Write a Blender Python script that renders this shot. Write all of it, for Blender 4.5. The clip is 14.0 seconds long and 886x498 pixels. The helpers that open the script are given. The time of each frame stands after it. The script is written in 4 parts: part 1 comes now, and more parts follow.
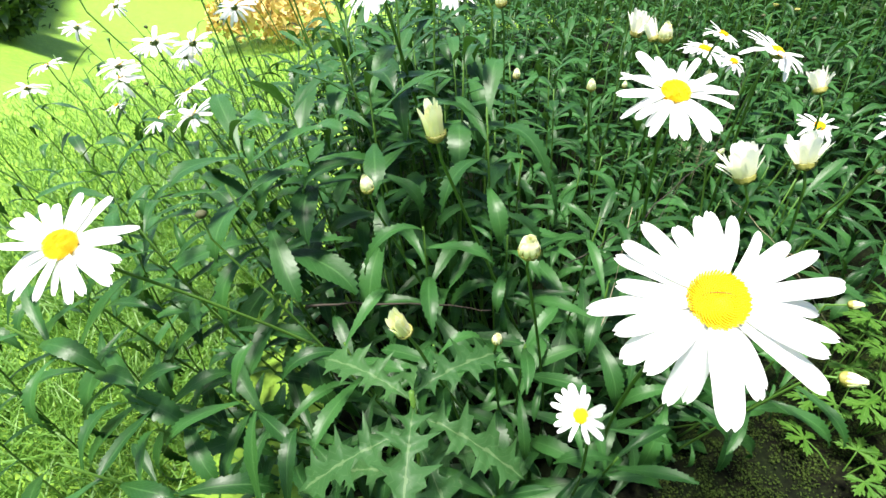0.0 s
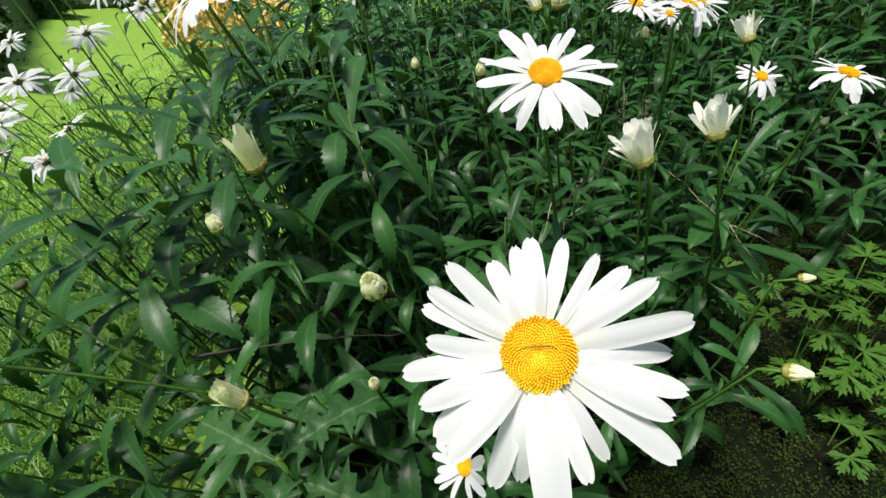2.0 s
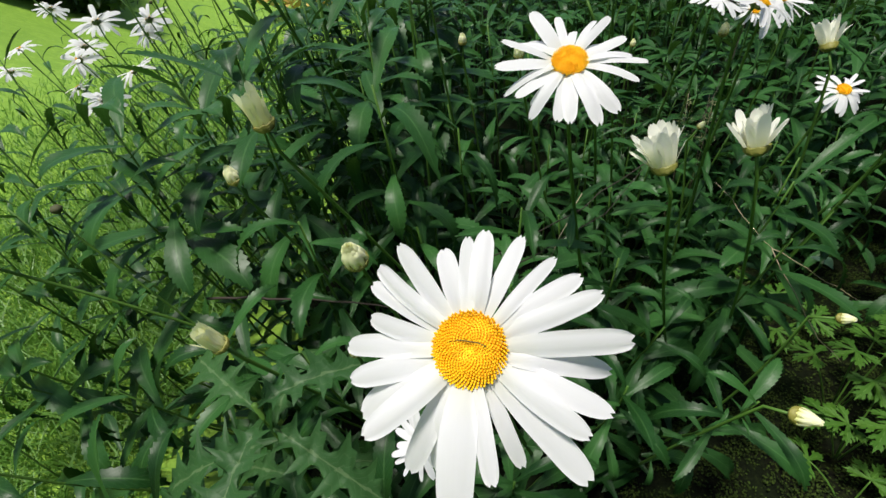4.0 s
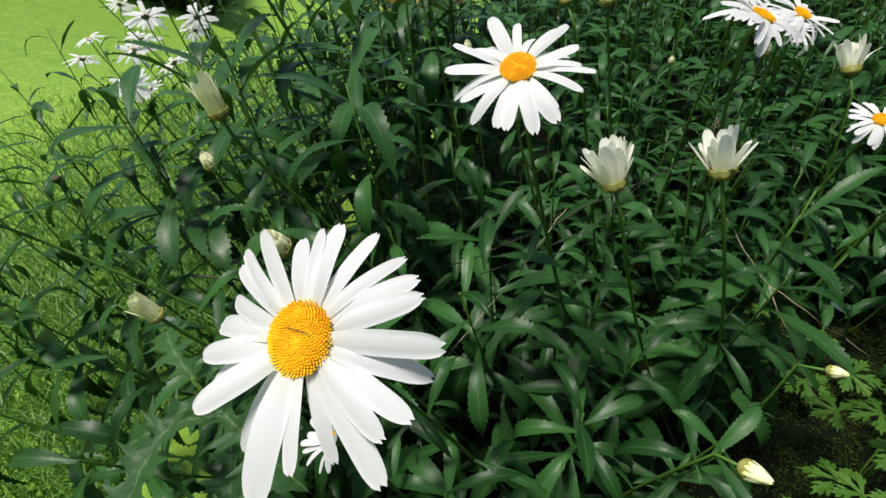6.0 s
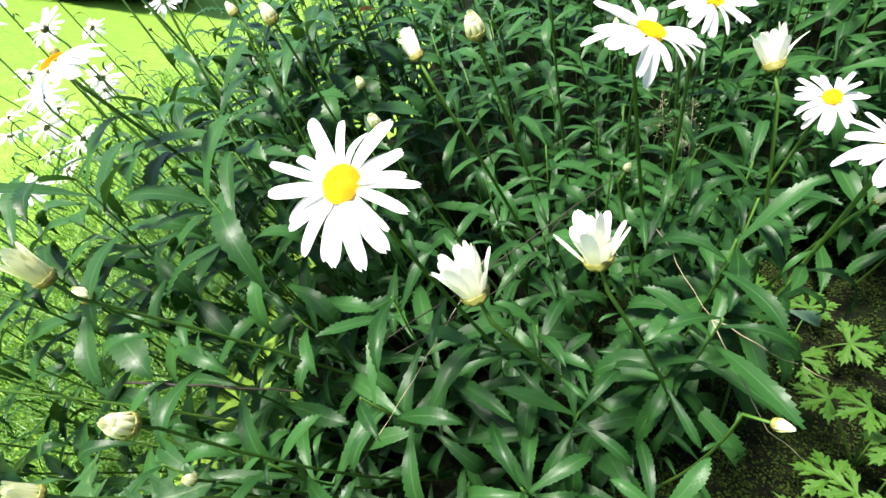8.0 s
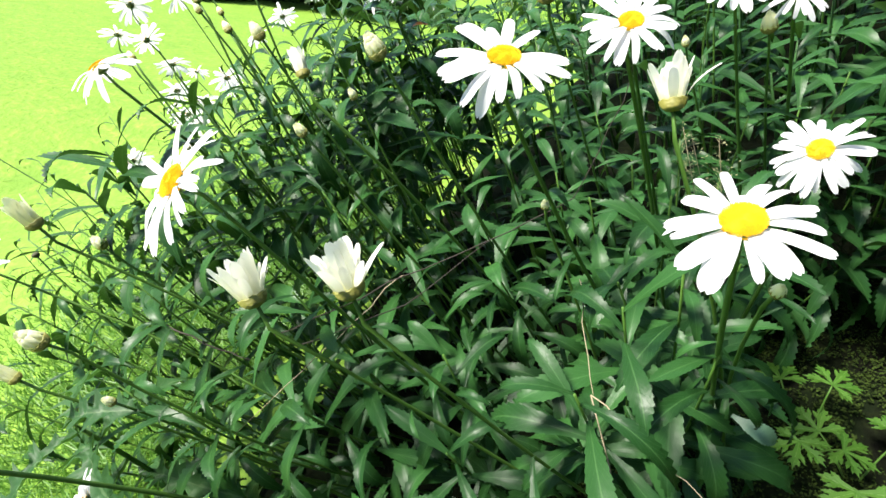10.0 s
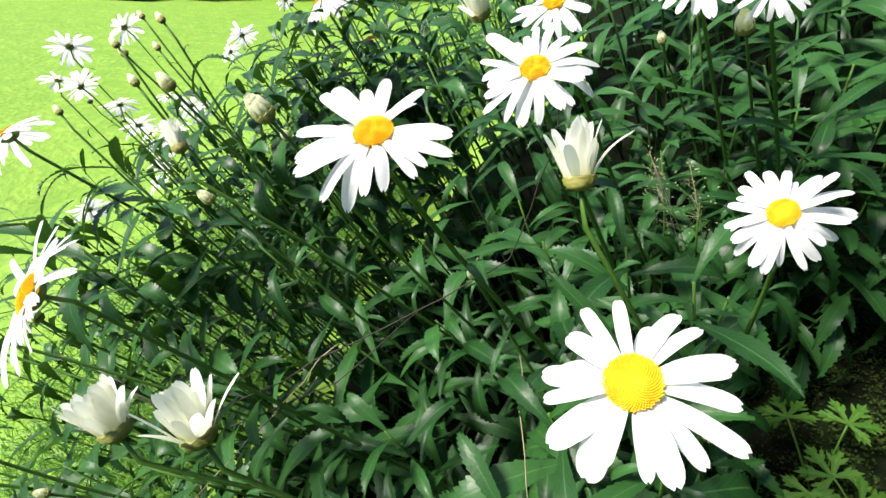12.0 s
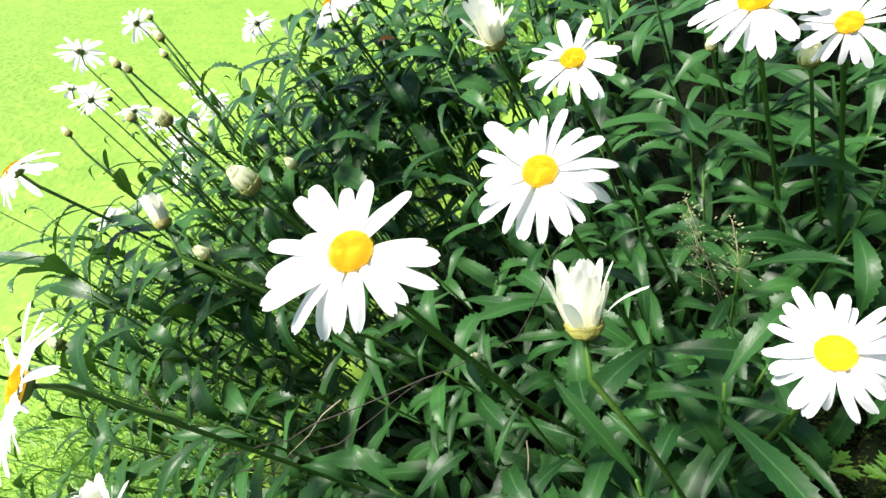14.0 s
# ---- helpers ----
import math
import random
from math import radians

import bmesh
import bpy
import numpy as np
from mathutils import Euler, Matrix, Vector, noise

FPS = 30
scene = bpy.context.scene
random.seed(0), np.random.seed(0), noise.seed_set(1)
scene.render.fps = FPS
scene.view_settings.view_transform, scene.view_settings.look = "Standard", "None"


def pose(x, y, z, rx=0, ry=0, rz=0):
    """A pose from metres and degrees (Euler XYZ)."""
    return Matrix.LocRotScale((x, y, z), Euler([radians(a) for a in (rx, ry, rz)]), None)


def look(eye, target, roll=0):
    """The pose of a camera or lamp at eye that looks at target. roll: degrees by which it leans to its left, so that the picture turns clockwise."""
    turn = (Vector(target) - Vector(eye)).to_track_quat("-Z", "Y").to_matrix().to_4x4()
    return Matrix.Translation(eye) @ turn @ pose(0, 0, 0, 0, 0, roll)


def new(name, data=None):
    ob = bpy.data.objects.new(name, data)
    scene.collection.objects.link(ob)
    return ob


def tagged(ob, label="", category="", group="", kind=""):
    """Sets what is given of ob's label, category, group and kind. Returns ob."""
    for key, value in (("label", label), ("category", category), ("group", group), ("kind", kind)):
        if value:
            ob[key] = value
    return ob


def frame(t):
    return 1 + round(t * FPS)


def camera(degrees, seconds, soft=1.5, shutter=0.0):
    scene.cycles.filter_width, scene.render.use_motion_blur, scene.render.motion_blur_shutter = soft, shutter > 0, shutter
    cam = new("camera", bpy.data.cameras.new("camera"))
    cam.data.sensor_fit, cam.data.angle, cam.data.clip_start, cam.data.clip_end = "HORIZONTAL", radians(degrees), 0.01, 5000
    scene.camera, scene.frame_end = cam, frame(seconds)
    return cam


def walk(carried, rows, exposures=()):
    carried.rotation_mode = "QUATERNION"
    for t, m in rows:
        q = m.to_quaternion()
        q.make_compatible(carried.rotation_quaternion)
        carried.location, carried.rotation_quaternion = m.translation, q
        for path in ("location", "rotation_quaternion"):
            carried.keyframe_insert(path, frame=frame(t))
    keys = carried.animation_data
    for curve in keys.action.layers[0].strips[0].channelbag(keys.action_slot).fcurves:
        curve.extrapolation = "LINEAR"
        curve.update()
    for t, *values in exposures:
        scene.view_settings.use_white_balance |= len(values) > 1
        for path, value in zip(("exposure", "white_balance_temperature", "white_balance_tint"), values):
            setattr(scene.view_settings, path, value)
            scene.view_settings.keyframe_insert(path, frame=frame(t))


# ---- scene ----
cam = camera(85.0, 14.0, 1.5)
PATH = [
    (0.0, pose(-0.0380, -0.0113, 0.7595, 54.87, 0.03, -4.28)),
    (0.5, pose(0.0030, -0.0134, 0.7519, 54.82, 0.02, -1.39)),
    (1.0, pose(0.0365, -0.0021, 0.7339, 54.57, 1.84, -2.69)),
    (1.5, pose(0.0685, 0.0233, 0.7427, 53.03, 4.16, -4.99)),
    (2.0, pose(0.0887, 0.0446, 0.7512, 52.53, 6.41, -7.72)),
    (2.5, pose(0.0884, 0.0564, 0.7509, 51.63, 6.60, -7.81)),
    (3.0, pose(0.1105, 0.0601, 0.7553, 50.89, 5.98, -3.97)),
    (3.5, pose(0.1278, 0.0516, 0.7618, 51.31, 5.32, -0.45)),
    (4.0, pose(0.1386, 0.0461, 0.7467, 51.00, 4.30, 2.85)),
    (4.2, pose(0.1434, 0.0401, 0.7393, 51.78, 3.85, 3.99)),
    (6.3, pose(0.2397, 0.0653, 0.7339, 52.84, 4.49, 12.50)),
    (6.5, pose(0.2406, 0.0862, 0.7458, 51.48, 4.94, 11.59)),
    (7.0, pose(0.2736, 0.1410, 0.7766, 48.55, 8.72, 9.10)),
    (7.5, pose(0.3047, 0.1678, 0.7837, 46.97, 11.67, 7.85)),
    (8.0, pose(0.3418, 0.1866, 0.7822, 45.97, 14.05, 8.42)),
    (8.2, pose(0.3582, 0.1962, 0.7844, 46.08, 14.64, 9.75)),
    (10.3, pose(0.5971, 0.2890, 0.7078, 55.80, 19.26, 35.98)),
    (10.5, pose(0.6106, 0.2991, 0.7052, 56.99, 18.83, 37.76)),
    (11.0, pose(0.6196, 0.3378, 0.6839, 56.82, 21.26, 37.15)),
    (11.5, pose(0.6091, 0.3682, 0.6962, 54.50, 23.22, 35.17)),
    (12.0, pose(0.6004, 0.3995, 0.7066, 51.55, 24.98, 32.52)),
    (12.5, pose(0.5836, 0.4207, 0.7143, 49.09, 25.55, 30.66)),
    (13.0, pose(0.5645, 0.4402, 0.7412, 46.63, 25.73, 29.07)),
    (13.5, pose(0.5722, 0.4630, 0.7428, 46.71, 27.32, 31.37)),
    (14.0, pose(0.5902, 0.4906, 0.7379, 47.67, 27.50, 36.51)),
]
EXPOSURES = [(0.0, 2.26, 6550, 11), (1.0, 1.74, 6550, 11), (2.0, 1.10, 6550, 11), (4.2, 0.93, 6550, 11), (6.3, 0.93, 6550, 11), (7.0, 1.44, 6550, 11), (7.5, 2.05, 6550, 11), (8.2, 2.20, 6550, 11), (10.3, 2.10, 6550, 11), (11.5, 2.06, 6550, 11), (12.0, 1.80, 6550, 11), (12.5, 1.66, 6550, 11), (13.0, 1.70, 6550, 11), (14.0, 2.03, 6550, 11)]
walk(cam, PATH, EXPOSURES)

# world and sun
SUN_FROM = Vector((-0.17, -0.10, 0.97)).normalized()
world = bpy.data.worlds.new("sky")
scene.world = world
world.use_nodes = True
wn = world.node_tree.nodes
sky = wn.new("ShaderNodeTexSky")
sky.sky_type = "NISHITA"
sky.sun_disc = False
sky.sun_elevation = math.asin(SUN_FROM.z)
sky.sun_rotation = math.atan2(SUN_FROM.x, SUN_FROM.y)
wn["Background"].inputs[1].default_value = 0.07
world.node_tree.links.new(sky.outputs[0], wn["Background"].inputs[0])
sun = new("sun", bpy.data.lights.new("sun", "SUN"))
sun.data.energy = 3.2
sun.data.angle = radians(14)
sun.data.color = (1.0, 0.96, 0.88)
sun.matrix_world = look(SUN_FROM * 20, (0, 0, 0))


# ---- materials ----
def material(name):
    m = bpy.data.materials.new(name)
    m.use_nodes = True
    nt = m.node_tree
    nt.nodes.clear()
    return m, nt


def node(nt, kind, **inputs):
    n = nt.nodes.new(kind)
    for key, value in inputs.items():
        n.inputs[key.replace("_", " ")].default_value = value
    return n


def ramp(nt, source, stops):
    r = nt.nodes.new("ShaderNodeValToRGB")
    while len(r.color_ramp.elements) < len(stops):
        r.color_ramp.elements.new(0.5)
    for e, (p, c) in zip(r.color_ramp.elements, stops):
        e.position, e.color = p, (*c, 1)
    nt.links.new(source, r.inputs[0])
    return r.outputs[0]


def mixed(nt, fac, a, b, blend="MIX"):
    m = nt.nodes.new("ShaderNodeMix")
    m.data_type, m.blend_type = "RGBA", blend
    for socket, v in ((m.inputs[0], fac), (m.inputs[6], a), (m.inputs[7], b)):
        if isinstance(v, bpy.types.NodeSocket):
            nt.links.new(v, socket)
        elif isinstance(v, (int, float)):
            socket.default_value = v
        else:
            socket.default_value = (*v, 1)
    return m.outputs[2]


def maths(nt, op, a, b=0.0):
    n = nt.nodes.new("ShaderNodeMath")
    n.operation = op
    for socket, v in zip(n.inputs, (a, b)):
        if isinstance(v, bpy.types.NodeSocket):
            nt.links.new(v, socket)
        else:
            socket.default_value = v
    return n.outputs[0]


def finish(nt, color, rough=0.5, bump=None, bump_dist=0.0005, thin=0.0, thin_color=None, spec=0.5):
    p = node(nt, "ShaderNodeBsdfPrincipled")
    for key, v in (("Base Color", color), ("Roughness", rough), ("Specular IOR Level", spec)):
        if isinstance(v, bpy.types.NodeSocket):
            nt.links.new(v, p.inputs[key])
        else:
            p.inputs[key].default_value = (*v, 1) if isinstance(v, tuple) else v
    if bump:
        b = node(nt, "ShaderNodeBump", Strength=0.6, Distance=bump_dist)
        nt.links.new(bump, b.inputs["Height"])
        nt.links.new(b.outputs[0], p.inputs["Normal"])
    shader = p.outputs[0]
    if thin:
        tr = node(nt, "ShaderNodeBsdfTranslucent")
        c = thin_color or color
        if isinstance(c, bpy.types.NodeSocket):
            nt.links.new(c, tr.inputs[0])
        else:
            tr.inputs[0].default_value = (*c, 1)
        mx = node(nt, "ShaderNodeMixShader", Fac=thin)
        nt.links.new(shader, mx.inputs[1])
        nt.links.new(tr.outputs[0], mx.inputs[2])
        shader = mx.outputs[0]
    out = nt.nodes.new("ShaderNodeOutputMaterial")
    nt.links.new(shader, out.inputs[0])


def noise_tex(nt, scale, detail=4.0, coord="Object"):
    tc = nt.nodes.new("ShaderNodeTexCoord")
    n = node(nt, "ShaderNodeTexNoise", Scale=scale, Detail=detail)
    nt.links.new(tc.outputs[coord], n.inputs["Vector"])
    return n.outputs["Fac"]


def leaf_material(name, dark, light, rib, rough=0.36, thin=0.22, spec=0.22):
    """Leaf blade along local +y: pale midrib, slanting side veins, mottling, each leaf a little different."""
    m, nt = material(name)
    uv = nt.nodes.new("ShaderNodeUVMap")
    xyz = nt.nodes.new("ShaderNodeSeparateXYZ")
    nt.links.new(uv.outputs[0], xyz.inputs[0])
    ax = maths(nt, "ABSOLUTE", maths(nt, "SUBTRACT", xyz.outputs[0], 0.5))
    info = nt.nodes.new("ShaderNodeObjectInfo")
    geo = nt.nodes.new("ShaderNodeNewGeometry")
    each = maths(nt, "FRACT", maths(nt, "ADD", info.outputs["Random"], geo.outputs["Random Per Island"]))
    mottle = noise_tex(nt, 9.0, 5.0)
    base = mixed(nt, maths(nt, "ADD", maths(nt, "MULTIPLY", each, 0.75), maths(nt, "MULTIPLY", mottle, 0.25)), dark, light)
    veins = maths(nt, "SINE", maths(nt, "MULTIPLY", maths(nt, "SUBTRACT", xyz.outputs[1], maths(nt, "MULTIPLY", ax, 0.45)), 75.0))
    veins = maths(nt, "GREATER_THAN", veins, 0.93)
    base = mixed(nt, maths(nt, "MULTIPLY", veins, 0.12), base, rib)
    isrib = maths(nt, "LESS_THAN", ax, 0.035)
    base = mixed(nt, maths(nt, "MULTIPLY", isrib, 0.38), base, rib)
    yellow = ramp(nt, noise_tex(nt, 2.3, 2.0), [(0.66, (0, 0, 0)), (0.8, (1, 1, 1))])
    base = mixed(nt, maths(nt, "MULTIPLY", yellow, 0.2), base, (0.10, 0.14, 0.02))
    tcol = mixed(nt, 0.5, base, (0.09, 0.24, 0.02))
    finish(nt, base, maths(nt, "ADD", rough, maths(nt, "MULTIPLY", mottle, 0.12)), maths(nt, "ADD", noise_tex(nt, 30.0, 3.0), maths(nt, "MULTIPLY", veins, -0.5)), 0.0004, thin, tcol, spec)
    return m


M_LEAF = leaf_material("daisy_leaf", (0.0056, 0.029, 0.0060), (0.030, 0.100, 0.022), (0.065, 0.150, 0.045), 0.34, 0.12, 0.20)
M_CUT = leaf_material("cut_leaf", (0.034, 0.110, 0.010), (0.068, 0.165, 0.018), (0.2, 0.33, 0.1), 0.5, 0.3)
M_THISTLE = leaf_material("thistle_leaf", (0.022, 0.072, 0.02), (0.042, 0.11, 0.032), (0.16, 0.24, 0.11), 0.45, 0.25)


def simple(name, dark, light, scale, rough, bump_scale=0, bump_dist=0.0005, thin=0.0, spec=0.5, random_each=0.3):
    m, nt = material(name)
    info = nt.nodes.new("ShaderNodeObjectInfo")
    geo = nt.nodes.new("ShaderNodeNewGeometry")
    each = maths(nt, "FRACT", maths(nt, "ADD", info.outputs["Random"], geo.outputs["Random Per Island"]))
    n = noise_tex(nt, scale, 5.0)
    fac = maths(nt, "ADD", maths(nt, "MULTIPLY", n, 1.0 - random_each), maths(nt, "MULTIPLY", each, random_each))
    color = mixed(nt, fac, dark, light)
    finish(nt, color, rough, noise_tex(nt, bump_scale, 3.0) if bump_scale else None, bump_dist, thin, None, spec)
    return m


M_STEM = simple("daisy_stem", (0.036, 0.098, 0.012), (0.080, 0.165, 0.028), 40, 0.5, 300, 0.0005, 0.0, 0.25)
M_CALYX = simple("calyx_green", (0.05, 0.11, 0.02), (0.16, 0.20, 0.05), 60, 0.55, 300)
M_BRACT = simple("bract_brown_edge", (0.095, 0.125, 0.020), (0.28, 0.235, 0.045), 90, 0.6)
M_SPENT = simple("spent_head", (0.030, 0.034, 0.012), (0.085, 0.088, 0.028), 200, 0.8)
M_TWIG = simple("dry_twig", (0.012, 0.008, 0.005), (0.032, 0.022, 0.014), 60, 0.8, 200)
M_PALE_TWIG = simple("pale_twig", (0.16, 0.13, 0.08), (0.32, 0.27, 0.17), 60, 0.8, 200)
M_BLADE = simple("grass_blade", (0.075, 0.185, 0.020), (0.140, 0.295, 0.042), 3, 0.5, 0, 0, 0.35)
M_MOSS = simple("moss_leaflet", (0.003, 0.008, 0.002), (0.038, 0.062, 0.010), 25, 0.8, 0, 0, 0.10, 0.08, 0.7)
M_HEDGE = simple("hedge_leaf", (0.02, 0.05, 0.012), (0.07, 0.13, 0.03), 6, 0.5, 0, 0, 0.15, 0.5, 0.6)
M_BARK = simple("bark", (0.05, 0.04, 0.03), (0.14, 0.11, 0.08), 12, 0.9, 30, 0.01)
M_STRAW = simple("straw", (0.17, 0.17, 0.07), (0.32, 0.32, 0.15), 60, 0.7, 0, 0, 0.2)
M_SUNLIT_LEAF = simple("sunlit_leaf", (0.055, 0.125, 0.065), (0.115, 0.205, 0.115), 40, 0.45, 0, 0, 0.1)
M_ORANGE = simple("orange_flower", (0.60, 0.14, 0.02), (0.75, 0.26, 0.04), 60, 0.6, 0, 0, 0.2)
M_DRY = simple("dry_leaf", (0.48, 0.33, 0.08), (0.68, 0.54, 0.18), 6, 0.7, 0, 0, 0.2, 0.3, 0.6)


def petal_material(name, tint, base, thin=0.48):
    """White ray petal with fine lengthwise ridges, creamier towards the base."""
    m, nt = material(name)
    uv = nt.nodes.new("ShaderNodeUVMap")
    xyz = nt.nodes.new("ShaderNodeSeparateXYZ")
    nt.links.new(uv.outputs[0], xyz.inputs[0])
    ridges = maths(nt, "SINE", maths(nt, "MULTIPLY", xyz.outputs[0], 44.0))
    color = ramp(nt, xyz.outputs[1], [(0.0, base), (0.35, tint), (1.0, tint)])
    color = mixed(nt, maths(nt, "MULTIPLY", noise_tex(nt, 5.0), 0.10), color, (0.70, 0.71, 0.72))
    color = mixed(nt, maths(nt, "MULTIPLY", maths(nt, "ADD", ridges, 1.0), 0.02), color, (0.6, 0.6, 0.62))
    finish(nt, color, 0.55, None, 0, thin, tuple(v * 0.98 + 0.02 for v in tint), 0.3)
    return m


M_PETAL = petal_material("white_petal", (0.83, 0.83, 0.84), (0.80, 0.80, 0.68))
M_CREAM = petal_material("cream_petal", (0.91, 0.91, 0.80), (0.80, 0.79, 0.42), 0.45)
M_GREENISH = petal_material("greenish_cream_petal", (0.90, 0.91, 0.60), (0.72, 0.74, 0.22), 0.42)
M_DISC = simple("yellow_florets", (0.82, 0.41, 0.004), (0.93, 0.60, 0.010), 4, 0.7, 0, 0, 0.0, 0.3, 0.5)


def ground_material():
    m, nt = material("lawn")
    a, b = noise_tex(nt, 26, 8.0), noise_tex(nt, 1.9, 5.0)
    c = ramp(nt, a, [(0.30, (0.085, 0.170, 0.015)), (0.52, (0.150, 0.270, 0.028)), (0.72, (0.235, 0.370, 0.046))])
    tuft = ramp(nt, noise_tex(nt, 7.0, 6.0), [(0.38, (0, 0, 0)), (0.62, (1, 1, 1))])
    c = mixed(nt, maths(nt, "MULTIPLY", tuft, 0.75), c, (0.098, 0.205, 0.018))
    c = mixed(nt, maths(nt, "MULTIPLY", b, 0.5), c, (0.195, 0.312, 0.038))
    finish(nt, c, 0.75, a, 0.02, 0, None, 0.2)
    return m


def soil_material():
    m, nt = material("mossy_soil")
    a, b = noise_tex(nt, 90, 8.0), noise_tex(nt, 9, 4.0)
    # Far darker than real soil: the shade under the bush is in these colours.
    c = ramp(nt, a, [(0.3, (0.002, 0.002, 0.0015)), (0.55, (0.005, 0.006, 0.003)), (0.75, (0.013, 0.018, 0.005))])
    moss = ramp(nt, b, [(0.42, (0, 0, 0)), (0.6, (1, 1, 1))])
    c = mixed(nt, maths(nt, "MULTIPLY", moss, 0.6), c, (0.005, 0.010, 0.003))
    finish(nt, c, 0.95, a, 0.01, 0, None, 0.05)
    return m


M_LAWN, M_SOIL = ground_material(), soil_material()


# ---- mesh helpers ----
def mesh(name, verts, faces, mat, uvs=None, smooth=True):
    me = bpy.data.meshes.new(name)
    me.from_pydata([tuple(v) for v in verts], [], faces)
    if uvs is not None:
        layer = me.uv_layers.new(name="UVMap")
        for i, loop in enumerate(me.loops):
            layer.data[i].uv = uvs[loop.vertex_index]
    if smooth:
        me.polygons.foreach_set("use_smooth", [True] * len(me.polygons))
    me.materials.append(mat)
    return me


def part(name, me, parent, m=None, label=""):
    ob = new(name, me)
    ob.parent = parent
    if m is not None:
        ob.matrix_basis = m
    if label:
        ob["label"] = label
    return ob


def thing(name, at, label, category, group="", kind=""):
    ob = new(name)
    ob.empty_display_size = 0.02
    ob.location = at
    return tagged(ob, label, category, group, kind)


def frame_along(d):
    d = Vector(d).normalized()
    s = d.cross(Vector((0.13, 0.31, 0.94)))
    if s.length < 1e-3:
        s = d.cross(Vector((1, 0, 0)))
    s.normalize()
    return s, s.cross(d)


def tube(points, r0, r1, sides=6):
    """Verts and faces of a tapering tube along points."""
    vs, fs = [], []
    n = len(points)
    for i, p in enumerate(points):
        d = Vector(points[min(i + 1, n - 1)]) - Vector(points[max(i - 1, 0)])
        a, b = frame_along(d)
        r = r0 + (r1 - r0) * i / (n - 1)
        for k in range(sides):
            t = 2 * math.pi * k / sides
            vs.append(Vector(p) + (a * math.cos(t) + b * math.sin(t)) * r)
    for i in range(n - 1):
        for k in range(sides):
            k2 = (k + 1) % sides
            fs.append((i * sides + k, i * sides + k2, (i + 1) * sides + k2, (i + 1) * sides + k))
    fs.append(tuple(range(sides - 1, -1, -1)))
    fs.append(tuple((n - 1) * sides + k for k in range(sides)))
    return vs, fs


def bend(a, b, sag, n=9):
    """A bowed line from a to b: sag is the offset of its middle."""
    a, b, sag = Vector(a), Vector(b), Vector(sag)
    return [a.lerp(b, i / (n - 1)) + sag * (4 * (i / (n - 1)) * (1 - i / (n - 1))) for i in range(n)]


def along(points, s):
    x = s * (len(points) - 1)
    i = min(int(x), len(points) - 2)
    p = Vector(points[i]).lerp(Vector(points[i + 1]), x - i)
    return p, (Vector(points[i + 1]) - Vector(points[i])).normalized()


def placed(origin, y_dir, up, sx, sy, sz):
    """Matrix with local +y along y_dir, local z towards up."""
    y = Vector(y_dir).normalized()
    x = y.cross(Vector(up))
    if x.length < 1e-4:
        x = y.cross(Vector((1, 0, 0)))
    x.normalize()
    z = x.cross(y)
    m = Matrix((x, y, z)).transposed().to_4x4()
    m.translation = origin
    return m @ Matrix.Diagonal((sx, sy, sz, 1))


# ---- leaf and petal shapes, one metre long, scaled where they are used ----
def leaf_shape(seed, curl, fold, width=0.2, teeth=True, n=28, twist=0.0):
    """Lance-shaped saw-toothed blade with a keeled midrib, widest past the middle, drawn out to a point and arching down."""
    rnd = random.Random(seed)
    vs, uv, fs = [], [], []
    wav = rnd.uniform(0, 6)
    for i in range(n + 1):
        s = i / n
        if s < 0.56:
            w = 0.26 + 0.74 * math.sin(math.pi / 2 * s / 0.56) ** 1.6
        else:
            w = max(0.0, 1 - ((s - 0.56) / 0.44) ** 1.7)
        w *= width * 0.5
        if i == n:
            w = 0.002
        saw = teeth and i % 2 == 1 and 0.22 < s < 0.97
        tooth = 0.0125 * rnd.uniform(0.6, 1.25) * min(1, 2.5 * (1 - s) + 0.35) if saw else 0.0
        y = s - curl * 0.33 * s ** 3
        z0 = 0.26 * s - curl * 0.55 * s * s
        side = 0.014 * math.sin(4 * s + wav)
        tw = twist * s
        for k, q in enumerate((-1, -0.5, 0, 0.5, 1)):
            x = q * w + (tooth * q if abs(q) == 1 else 0)
            z = fold * abs(x) + (0.006 * math.sin(15 * s + wav + q) if abs(q) == 1 else 0)
            xr, zr = x * math.cos(tw) - z * math.sin(tw), x * math.sin(tw) + z * math.cos(tw)
            vs.append((xr + side, y + (0.022 if abs(q) == 1 and saw else 0), z0 + zr))
            uv.append((0.5 + 0.5 * q, s))
    for i in range(n):
        for k in range(4):
            a = i * 5 + k
            fs.append((a, a + 1, a + 6, a + 5))
    return vs, fs, uv


LEAF_SHAPES = [leaf_shape(i, c, f, w, True, 28, tw) for i, (c, f, w, tw) in enumerate(
    [(0.70, 0.22, 0.140, 0.06), (0.95, 0.16, 0.150, -0.20), (1.35, 0.2, 0.140, 0.25), (0.50, 0.30, 0.135, 0.0), (1.15, 0.14, 0.160, -0.35), (1.60, 0.2, 0.140, 0.15), (0.90, 0.26, 0.150, 0.40), (0.80, 0.16, 0.160, -0.10)])]
LEAF_MESHES = [mesh("leaf", *ls[:2], M_LEAF, ls[2]) for ls in LEAF_SHAPES]
FAR_SHAPES = [leaf_shape(20 + i, c, 0.25, 0.20, False, 7, tw) for i, (c, tw) in enumerate([(0.6, 0.1), (0.9, -0.3), (1.2, 0.3), (0.45, 0.0)])]


